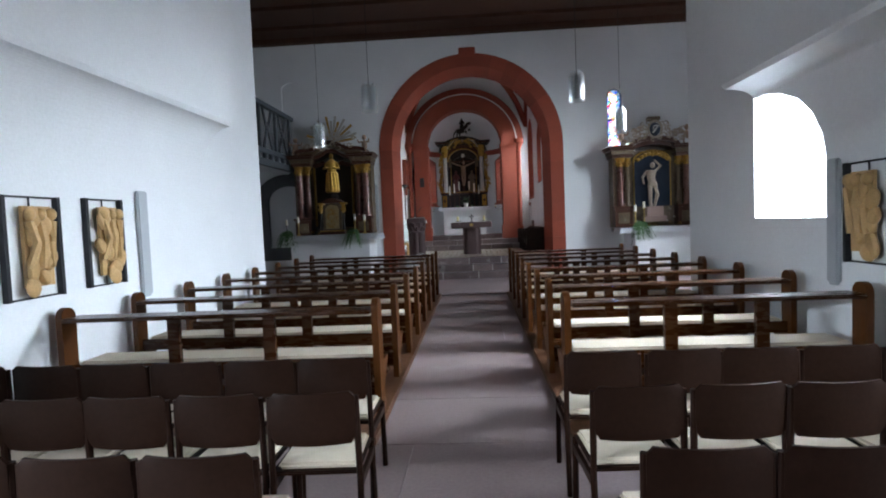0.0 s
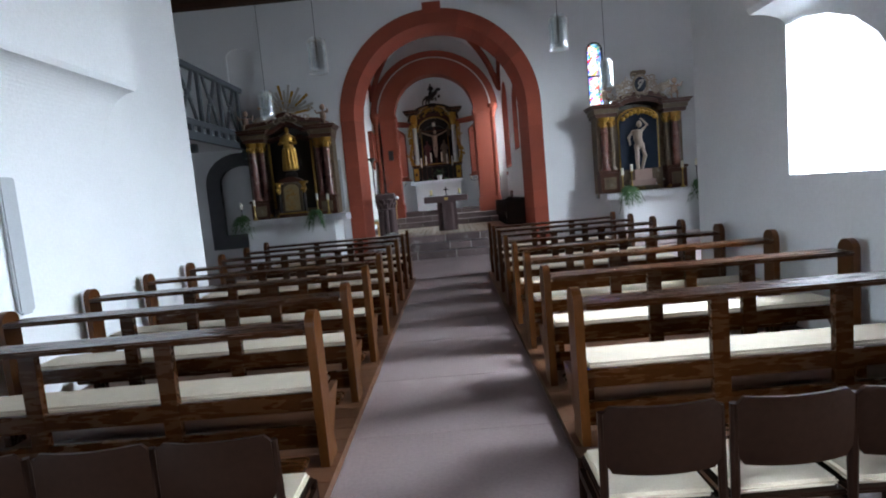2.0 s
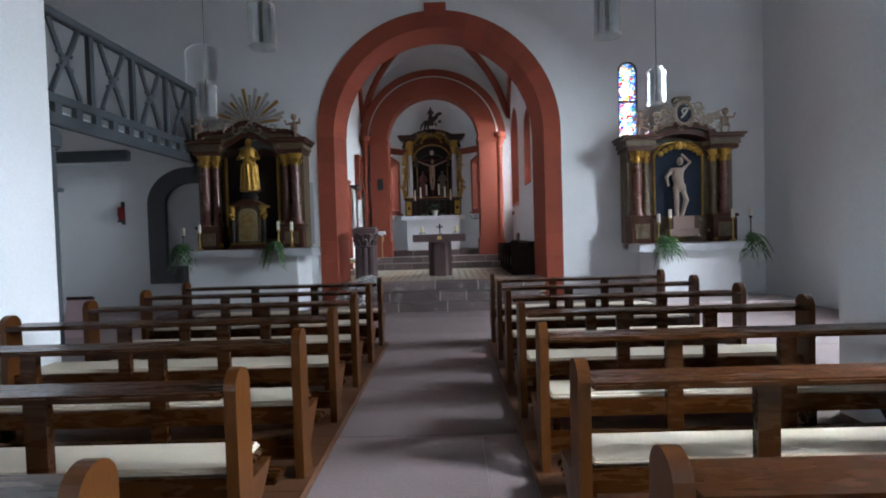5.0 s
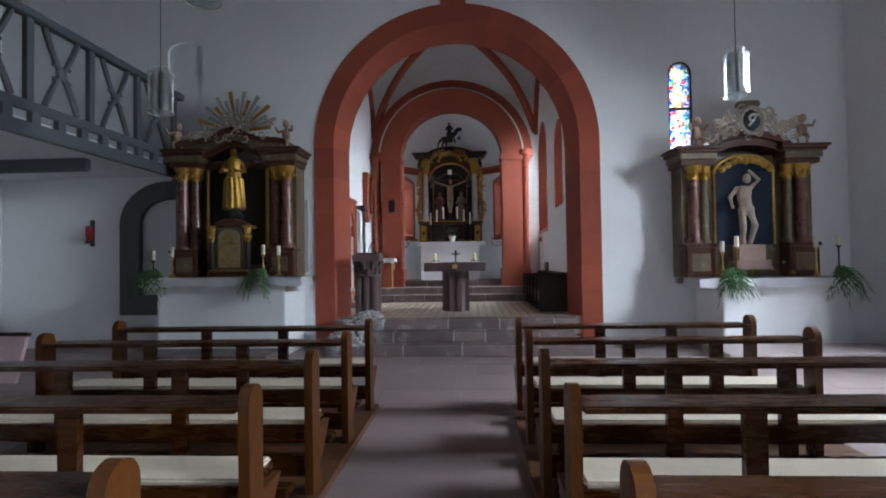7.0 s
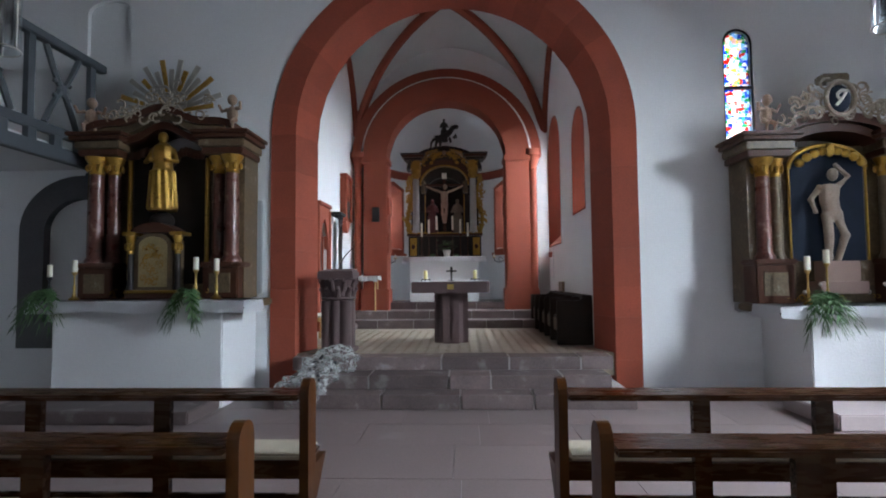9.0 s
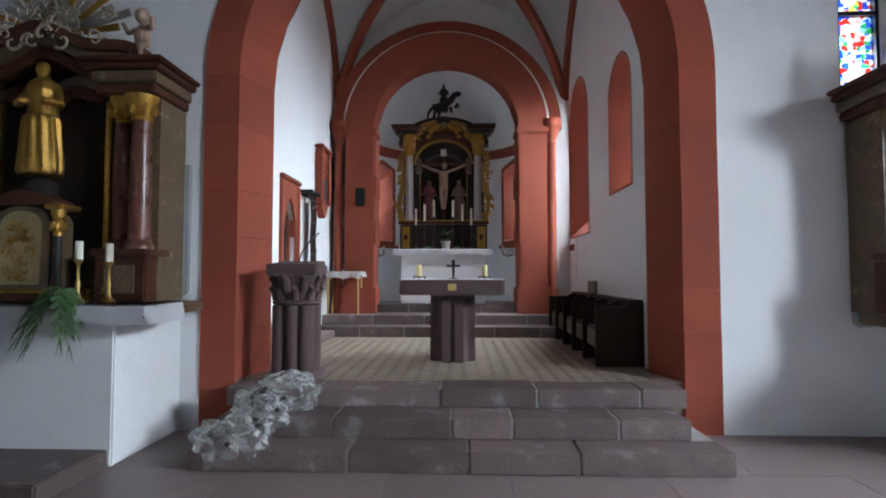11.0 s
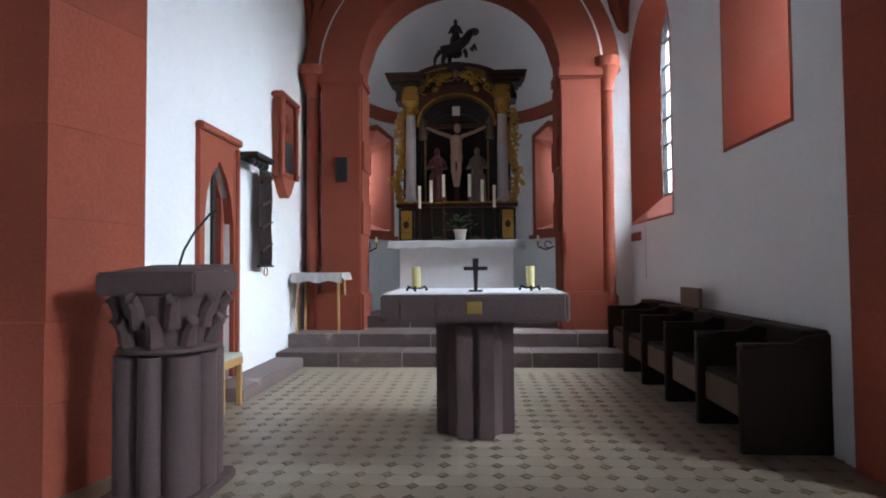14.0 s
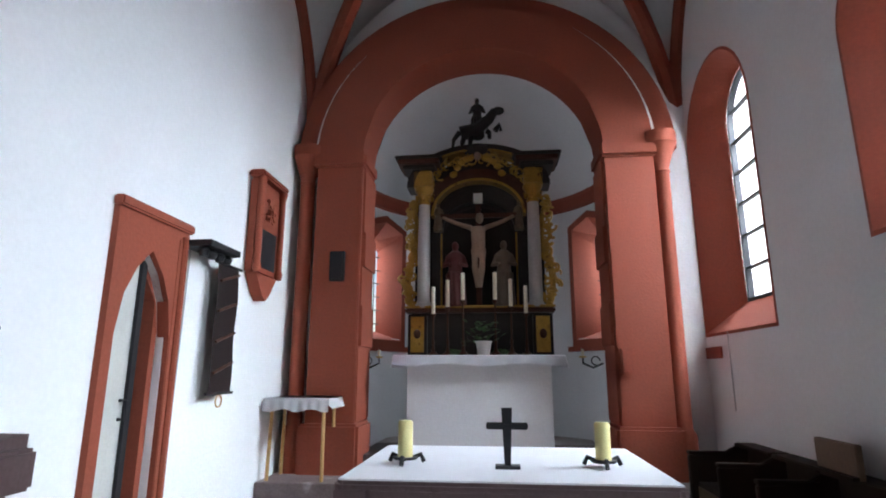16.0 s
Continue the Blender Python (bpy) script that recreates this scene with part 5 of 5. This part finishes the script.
for i in range(60):
    a, r = rnd.uniform(0, 6.28), rnd.uniform(0.02, 0.22)
    p = Vector((r * math.cos(a), r * math.sin(a) * 0.6, 0.18 + rnd.uniform(0, 0.26) - r * 0.3))
    d = Vector((math.cos(a), math.sin(a), rnd.uniform(-0.2, 0.8))).normalized() * 0.09
    sd = d.cross(Vector((0, 0, 1))).normalized() * 0.03
    bm = bmesh.new()
    bm.faces.new([bm.verts.new(q) for q in (p, p + d * 0.5 + sd, p + d, p + d * 0.5 - sd)])
    part("leaf", bm, fern, pot)
fern_bunch((HX + 0.25, 23.5, 2.16), 0.2, 12)
fern_bunch((HX - 0.3, 23.5, 2.16), 0.18, 13)
for s in (-1, 1):
    sc = thing("wall_sconce", (HX + s * 1.2, 23.42, 2.02), "small brass candle bracket beside the high altar", "sconce")
    part("arm", tube([(s * 0.25, 0.1, 0.0), (s * 0.12, 0.0, -0.05), (0, -0.05, 0.0), (0, -0.05, 0.06)], 0.012, 7), iron, sc)
    part("scroll", tube([(s * (0.16 + 0.05 * math.cos(i * 0.6)), 0.04, 0.03 + 0.05 * math.sin(i * 0.6)) for i in range(9)], 0.008, 6), iron, sc)
    part("dish", lathe([(0.015, 0.06), (0.04, 0.065), (0.045, 0.08)], (0, -0.05, 0), 12), brass, sc)
    part("candle", lathe([(0.018, 0.081), (0.018, 0.16)], (0, -0.05, 0), 10), wax, sc)

# door of the left chancel wall with its red stone frame
door = structure("door_1", box(CL - 0.11, CL - 0.07, 19.975, 20.34, 0.53, 2.8), greyveneer, "grey door standing open behind a red stone doorway", "door")
part("door_edge", box(CL - 0.066, CL - 0.04, 20.29, 20.34, 0.53, 2.7), iron, door)
part("door_handle", tube([(CL - 0.07, 20.26, 1.62), (CL - 0.02, 20.25, 1.62), (CL - 0.02, 20.25, 1.74), (CL - 0.07, 20.26, 1.74)], 0.012, 7), iron, door, "black door handle")
jambs = structure("door_frame", prism([(19.88, 0.66), (19.965, 0.66), (19.965, 2.9), (19.88, 2.9)], "yz", CL - 0.3, CL + 0.045), redpaint, "red sandstone door frame with a pointed arch", "door frame")
part("jamb", box(CL - 0.5, CL + 0.045, 20.555, 20.68, 0.66, 2.9), redpaint, jambs, bevel=0.006)
part("jamb_roll", tube([(CL + 0.05, 20.62, 0.66), (CL + 0.05, 20.62, 2.92)], 0.028, 8), redpaint, jambs, smooth=True)
lintel = part("lintel", box(CL - 0.05, CL + 0.04, 19.88, 20.68, 2.0, 3.0), redpaint, jambs)
cut(lintel, prism([(19.97, 1.9), (20.553, 1.9), (20.553, 2.15), (20.5, 2.42), (20.4, 2.6), (20.26, 2.74), (20.12, 2.6), (20.02, 2.42), (19.97, 2.15)], "yz", CL - 0.2, CL + 0.2))
part("reveal", box(CL - 0.48, CL - 0.055, 20.49, 20.548, 0.53, 2.42), redpaint, jambs)
part("reveal", prism([(20.49, 2.42), (20.27, 2.68), (20.27, 2.735), (20.548, 2.43)], "yz", CL - 0.48, CL - 0.055), redpaint, jambs)
part("hood_mould", box(CL, CL + 0.075, 19.86, 20.7, 2.96, 3.03), redpaint, jambs, bevel=0.012)
structure("door_recess", box(CL - 0.62, CL - 0.55, 19.8, 20.8, 0.4, 3.0), plaster, "plain wall behind the doorway", "wall")
structure("door_step", box(CL + 0.003, CL + 0.36, 20.05, 21.79, 0.523, 0.65), stone, "low sandstone step along the wall", "step", bevel=0.015)

# banner, bracket and stone relief on the left chancel wall
br = thing("lamp_bracket", (CL, 20.86, 2.86), "black metal shelf bracket with spotlights on the wall", "bracket")
part("shelf", box(0.003, 0.26, -0.24, 0.24, 0.0, 0.05), iron, br, bevel=0.006)
for i in range(4):
    part("spotlight", lathe([(0.03, -0.07), (0.045, -0.03), (0.03, -0.001)], (0.17, -0.18 + 0.12 * i, 0), 10), iron, br)
part("cable", tube([(0.01, -0.1, 0), (0.012, -0.12, -0.8), (0.01, -0.14, -1.6)], 0.006, 5), grey_plaster, br)
bn = thing("hanging_banner", (CL + 0.12, 21.2, 1.76), "dark brocade strip hanging from a rod with a ring", "banner")
bm = bmesh.new()
for i in range(13):
    for s in (-1, 1):
        bm.verts.new((0.006 * math.sin(i * 0.9), s * 0.18, 1.04 * i / 12))
bm.verts.ensure_lookup_table()
for i in range(12):
    bm.faces.new((bm.verts[2 * i], bm.verts[2 * i + 1], bm.verts[2 * i + 3], bm.verts[2 * i + 2]))
bmesh.ops.solidify(bm, geom=bm.faces[:], thickness=0.01)
part("cloth", bm, velvet, bn, smooth=True)
for z in (-0.01, 1.05):
    part("rod", tube([(0, -0.22, z), (0, 0.22, z)], 0.012, 7), iron, bn)
part("ring", tube([(0.0, 0.05 * math.cos(i * 0.524), -0.07 + 0.05 * math.sin(i * 0.524)) for i in range(13)], 0.006, 6), beech, bn)
for i in range(4):
    part("stripe", tube([(0.013, -0.15, 0.15 + 0.25 * i), (0.016, 0.15, 0.24 + 0.25 * i)], 0.012, 6), brownwood, bn, "faint woven stripe")
rl = thing("stone_epitaph", (CL, 21.93, 2.6), "red sandstone wall monument with a dark plaque", "monument")
part("slab", box(0.003, 0.1, -0.25, 0.3, 0.25, 1.2), redpaint, rl, bevel=0.015)
part("plaque", box(0.101, 0.115, -0.16, 0.2, 0.32, 0.7), iron, rl, "dark plaque")
part("cornice", box(0.003, 0.17, -0.3, 0.34, 1.201, 1.27), redpaint, rl, bevel=0.02)
part("corbel", prism([(-0.22, 0.249), (0.26, 0.249), (0.1, 0.05), (0.02, 0.0), (-0.06, 0.05)], "yz", 0.003, 0.12), redpaint, rl)
bm = foliage_carving(0, 0.95, 0.3, 0.35, 0, 16, 71, 0.06)
bm.transform(Matrix.Rotation(radians(90), 4, "Z") @ Matrix.Translation((0.02, -0.11, 0)))
part("carving", bm, redpaint, rl, smooth=True)
for s in (-1, 1):
    part("colonnette", lathe([(0.03, 0.25), (0.045, 0.3), (0.03, 0.35), (0.03, 1.1), (0.05, 1.19)], (0.13, 0.02 + s * 0.26, 0), 10), redpaint, rl, smooth=True)
for x, y, z, w, h, mat, lab in ((-1.64, 22.73, 2.92, 0.17, 0.34, iron, "small dark wall plaque on the red respond"), (1.48, 22.73, 1.9, 0.12, 0.26, redstone, "small red stone box on the respond")):
    p = thing("wall_plaque", (x, y, z), lab, "plaque")
    part("plate", box(-w / 2, w / 2, -0.03, 0.018, 0, h), mat, p, bevel=0.008)
    part("plate_rim", box(-w / 2 + 0.02, w / 2 - 0.02, -0.04, -0.031, 0.02, h - 0.02), mat, p)
p = thing("wall_plaque", (CR - 0.02, 22.9, 2.06), "small red stone tablet set in the wall", "plaque")
part("plate", box(0, 0.018, -0.24, 0.2, 0, 0.12), redstone, p, bevel=0.006)
part("cable", box(0.01, 0.017, -0.42, -0.41, -0.5, 0.25), grey_plaster, p)

# credence table and stool
ct = thing("credence_table", (-1.87, 22.53, 0.87), "light wooden side table with a white cloth", "table")
part("tabletop", box(-0.31, 0.31, -0.21, 0.21, 0.74, 0.765), beech, ct)
for sx in (-1, 1):
    for sy in (-1, 1):
        part("leg", tube([(sx * 0.28, sy * 0.18, 0.0), (sx * 0.27, sy * 0.17, 0.739)], 0.018, 8), beech, ct, smooth=True)
part("cloth_top", box(-0.335, 0.335, -0.235, 0.22, 0.766, 0.79), linen, ct, "white cloth over the tabletop")
cloth(-0.34, 0.34, -0.24, 0.22, 0.792, 0.12, 0.1, ct, 0.02)
stl = thing("wooden_stool", (-2.04, 19.8, 0.53), "light wooden stool with a pale green seat pad", "stool", "pair of stools")
part("seat_pad", box(-0.19, 0.19, -0.19, 0.19, 0.43, 0.46), material("pale_green_pad", (0.42, 0.43, 0.36), 0.9), stl, bevel=0.01)
part("seat_frame", box(-0.19, 0.19, -0.19, 0.19, 0.36, 0.429), beech, stl, bevel=0.006)
for sx in (-1, 1):
    for sy in (-1, 1):
        part("leg", box(sx * 0.165 - 0.02, sx * 0.165 + 0.02, sy * 0.165 - 0.02, sy * 0.165 + 0.02, 0, 0.359), beech, stl, bevel=0.004)
copy_thing(stl, pose(-2.03, 19.36, 0.53, 0, 0, 2))

# choir stalls along the right wall
st = thing("choir_stall", (1.86, 18.82, 0.53), "dark wooden choir stall seat with panelled front", "choir stall", "row of choir stalls")
part("side_panel", prism([(0.0, 0), (0.56, 0), (0.56, 0.76), (0.42, 0.74), (0.3, 0.68), (0.0, 0.66)], "xz", 0.0, 0.05), stallwood, st, bevel=0.008)
part("seat", box(0.06, 0.54, 0.052, 0.66, 0.4, 0.44), stallwood, st)
part("front_panel", box(0.05, 0.075, 0.052, 0.66, 0.2, 0.399), stallfront, st, "lighter brown front panel")
part("backrest", box(0.5, 0.55, 0.052, 0.66, 0.45, 0.74), stallwood, st)
part("top_rail", box(0.4, 0.57, 0.03, 0.68, 0.741, 0.775), stallwood, st, bevel=0.008)
part("armrest", box(0.0, 0.4, -0.01, 0.06, 0.665, 0.695), stallwood, st, bevel=0.006)
for i in range(1, 5):
    copy_thing(st, pose(1.86, 18.82 + 0.68 * i, 0.53))
p = thing("stall_end", (1.86, 22.23, 0.53), "dark wooden end panel of the choir stalls", "choir stall")
part("panel", prism([(0.0, 0), (0.56, 0), (0.56, 0.76), (0.42, 0.74), (0.3, 0.68), (0.0, 0.66)], "xz", 0.0, 0.05), stallwood, p, bevel=0.008)
part("armrest", box(0.0, 0.4, -0.01, 0.06, 0.665, 0.695), stallwood, p, bevel=0.006)
p = thing("book_rest", (2.25, 20.6, 1.31), "brown wooden book rest on the stall back", "book rest")
part("board", box(-0.02, 0.02, -0.22, 0.22, 0, 0.2), stallfront, p, bevel=0.006)
part("ledge", box(-0.06, -0.021, -0.22, 0.22, 0, 0.02), stallwood, p)

# plastic sheet on the steps
def heap(at, size, seed):
    bm = bmesh.new()
    bmesh.ops.create_icosphere(bm, subdivisions=4, radius=1)
    for v in bm.verts:
        d = v.co.normalized()
        k = 1 + 0.45 * noise.noise(d * 2.1 + Vector((seed, 0, 0))) + 0.3 * abs(noise.noise(d * 5 + Vector((0, seed, 0)))) + 0.1 * noise.noise(d * 13)
        v.co = Vector((d.x * size[0] * k, d.y * size[1] * k, d.z * size[2] * k))
    bm.transform(Matrix.Translation(at))
    return bm


ps = thing("plastic_sheet", (-1.35, 16.95, 0.0), "crumpled clear plastic sheeting with black knobs on the steps", "plastic sheet")
part("fold", heap((-0.27, -0.02, 0.2), (0.27, 0.17, 0.2), 1), film_plastic, ps, smooth=True)
part("fold", heap((-0.13, 0.22, 0.38), (0.24, 0.18, 0.18), 2), film_plastic, ps, smooth=True)
part("fold", heap((0.03, 0.45, 0.52), (0.27, 0.17, 0.17), 3), film_plastic, ps, smooth=True)
rnd = random.Random(6)
for i in range(13):
    u = rnd.uniform(0, 1)
    c = (-0.36 + 0.45 * u + rnd.uniform(-0.16, 0.16), -0.26 + 0.58 * u, 0.12 + 0.5 * u + rnd.uniform(-0.1, 0.12))
    part("knob", blob(c, (0.024, 0.024, 0.024), seg=8), iron, ps, "black plastic knob")

# ---- left transept ----
gal = thing("gallery", (-5.05, 10.8, 3.2), "grey timber gallery with crossed balusters along the transept", "gallery")
part("deck", box(-3.5, 0.0, 0.0, 7.19, 0.06, 0.24), plaster, gal, "white plastered gallery deck")
part("edge_beam", box(0.002, 0.12, 0.0, 7.19, 0.0, 0.18), greywood, gal, bevel=0.012)
part("lower_rail", box(0.02, 0.11, 0.0, 7.19, 0.32, 0.45), greywood, gal, bevel=0.012)
part("top_rail", box(0.0, 0.13, 0.0, 7.19, 1.5, 1.62), greywood, gal, bevel=0.015)
for i in range(17):
    y = 0.1 + 0.436 * i
    part("block", box(0.025, 0.105, y, y + 0.14, 0.181, 0.319), greywood, gal)
for i in range(7):
    y = 0.15 + 1.12 * i
    part("baluster_post", box(0.03, 0.1, y, y + 0.11, 0.451, 1.499), greywood, gal)
    if i < 6:
        a, b = y + 0.16, y + 1.07
        for s in (0, 1):
            q = []
            for k in range(11):
                u = k / 10
                w = (u - 0.5) * 2
                yy = (a + b) / 2 + (1 if s else -1) * 0.3 * (abs(w) ** 0.8) * (1 if w > 0 else -1)
                q.append((0.065, yy, 0.46 + 1.03 * u))
            part("cross_brace", tube(q, 0.042, 6), greywood, gal)
        part("cross_boss", blob((0.065, (a + b) / 2, 0.97), (0.05, 0.09, 0.09), seg=10), greywood, gal)
        for dy, dz in ((-0.13, 0.1), (0.13, 0.1), (-0.13, -0.1), (0.13, -0.1)):
            part("knob", blob((0.065, (a + b) / 2 + dy, 0.97 + dz), (0.035, 0.035, 0.035), seg=7), greywood, gal)
for y in (0.6, 3.4, 5.2):
    part("joist", box(-3.5, -0.4, y, y + 0.16, -0.14, 0.058), greywood, gal, bevel=0.02)
part("corbel", box(-0.02, 0.12, 6.95, 7.19, -0.22, -0.002), greywood, gal, bevel=0.03)
for y in (13.5,):
    po = thing("gallery_post", (-5.1, y, -0.012), "grey timber post carrying the gallery", "post")
    part("shaft", box(-0.09, 0.09, -0.09, 0.09, 0, 2.9), greywood, po, bevel=0.015)
    part("collar", box(-0.14, 0.14, -0.14, 0.14, 2.3, 2.36), greywood, po, bevel=0.01)
    part("head", box(-0.16, 0.1, -0.22, 0.22, 2.901, 3.2), greywood, po, bevel=0.03)

o, i_ = arch(-6.2, -4.3, 0.62, 2.35, 0.82, 24), arch(-5.82, -4.62, 1.0, 2.35, 0.48, 24)
bm = bmesh.new()
rows = [[bm.verts.new((a, y, b)) for a, b in q] for y, q in ((FRONT - 0.03, o), (FRONT - 0.03, i_), (FRONT + 0.1, i_), (FRONT - 0.002, o))]
for r in range(4):
    for k in range(len(o)):
        bm.faces.new((rows[r][k], rows[r][(k + 1) % len(o)], rows[(r + 1) % 4][(k + 1) % len(o)], rows[(r + 1) % 4][k]))
structure("niche_frame", bm, greytrim, "dark grey stone frame round a blind arched doorway", "trim")
lampr = thing("sanctuary_lamp", (-6.74, FRONT - 0.1, 1.95), "small red glass lamp on a dark wall bracket", "lamp")
part("glass", lathe([(0.05, 0.1), (0.075, 0.2), (0.07, 0.36), (0.05, 0.38)], seg=12), redglass, lampr, smooth=True)
part("bracket", box(-0.03, 0.03, 0.05, 0.098, 0.0, 0.5), iron, lampr)
part("arm", box(-0.06, 0.06, -0.06, 0.06, 0.05, 0.099), iron, lampr, bevel=0.01)
bench = thing("side_bench", (-6.6, 14.2, 0), "dark wooden bench end beside the gallery", "bench")
part("end", box(-0.02, 0.02, -0.3, 0.3, 0, 0.85), stallwood, bench, bevel=0.01)
part("back", box(-1.6, -0.021, 0.2, 0.24, 0.35, 0.86), stallwood, bench, bevel=0.008)
part("seat", box(-1.6, -0.021, -0.2, 0.199, 0.41, 0.45), stallwood, bench)
roll = thing("folded_chair", (-5.85, 14.9, -0.1), "pink covered folding seat leaning in the transept", "chair")
bm = box(-0.22, 0.22, 0, 0.05, 0.1, 0.75)
bm.transform(Matrix.Rotation(radians(-18), 4, "X"))
part("cover", bm, pinkcloth, roll, bevel=0.015)
bm = box(-0.22, 0.22, -0.01, 0.06, 0.751, 0.8)
bm.transform(Matrix.Rotation(radians(-18), 4, "X"))
part("top", bm, stallwood, roll)

# ---- hanging glass lamps ----
for x, y, z in ((-1.55, 12.0, 3.64), (2.2, 12.0, 3.64), (-3.06, 14.0, 3.34), (3.48, 14.0, 3.34)):
    lp = thing("pendant_lamp", (x, y, z), "clear glass cylinder lamp hanging on a thin wire", "lamp", "hanging glass lamps")
    for r, z0, z1 in ((0.14, 0.0, 0.46), (0.1, 0.06, 0.52)):
        bm = lathe([(r, z0), (r, z1), (r - 0.006, z1), (r - 0.006, z0), (r, z0)][:4], seg=24)
        bmesh.ops.delete(bm, geom=[f for f in bm.faces if len(f.verts) > 4], context="FACES_ONLY")
        part("glass_cylinder", bm, lamp_glass, lp, "clear glass cylinder", smooth=True)
    for z0 in (0.0, 0.45):
        part("rim", tube([(0.142 * math.cos(i * 0.2618), 0.142 * math.sin(i * 0.2618), z0) for i in range(25)], 0.006, 5), silver, lp)
    for k in range(3):
        a = 2.094 * k
        part("rod", tube([(0.142 * math.cos(a), 0.142 * math.sin(a), 0.0), (0.142 * math.cos(a), 0.142 * math.sin(a), 0.5)], 0.005, 5), silver, lp)
    part("socket", lathe([(0.03, 0.2), (0.035, 0.3), (0.02, 0.5)], seg=10), silver, lp)
    part("wire", tube([(0, 0, 0.5), (0, 0, CEIL - z)], 0.005, 5), iron, lp)

# ---- floor pieces ----
fl = bpy.data.objects["floor"]
rnd = random.Random(21)


def slabs(x0, x1, y0, y1, w, h):
    y = y0
    while y < y1 - 0.05:
        hh = min(h * rnd.uniform(0.85, 1.2), y1 - y)
        x = x0
        while x < x1 - 0.05:
            ww = min(w * rnd.uniform(0.75, 1.25), x1 - x)
            if x1 - x - ww < 0.2:
                ww = x1 - x
            part("slab", box(x + 0.003, x + ww - 0.003, y + 0.003, y + hh - 0.003, -0.03, rnd.uniform(-0.0015, 0.0)), floorstone, fl)
            x += ww
        y += hh


slabs(-0.475, 0.925, 5.8, 13.68, 1.48, 1.1)
slabs(WL, WR, -1.2, 5.8, 1.7, 1.2)
slabs(-8.6, 7.3, 13.68, 18.0, 1.2, 0.8)
slabs(-8.6, WL, 10.75, 13.68, 1.4, 1.1)
slabs(WR, 7.3, 10.75, 13.68, 1.4, 1.1)
fc = bpy.data.objects["floor_chancel"]
P = 0.16
oct_me = None
far = bmesh.new()
dots = bmesh.new()
for i in range(29):
    for j in range(-2, 20):
        x, y = CL + 0.08 + P * i, 18.98 + P * (j - 4)
        if y > 21.8 or (y < 18.62 and not MID - AR + 0.22 < x < MID + AR - 0.22):
            continue
        h = P / 2 - 0.0012
        q = 0.042
        pts = [(-h + q, -h), (h - q, -h), (h, -h + q), (h, h - q), (h - q, h), (-h + q, h), (-h, h - q), (-h, -h + q)]
        d = 0.028
        prism([(x + P / 2 - d, y + P / 2), (x + P / 2, y + P / 2 - d), (x + P / 2 + d, y + P / 2), (x + P / 2, y + P / 2 + d)], "xy", 0.523, 0.5295, dots)
        if 0 <= j <= 11 and 2 <= i <= 26:
            if oct_me is None:
                first = part("tile", prism(pts, "xy", -0.006, 0.0), tilelight, fc)
                first.location = (x, y, 0.53)
                oct_me = first.data
            else:
                t = new("tile", oct_me)
                t.parent, t.location = fc, (x, y, 0.53)
        else:
            prism([(x + a, y + b) for a, b in pts], "xy", 0.523, 0.53, far)
tagged(part("tiles", far, tilelight, fc), kind="stuff")
tagged(part("dot_tiles", dots, tiledark, fc), kind="stuff")
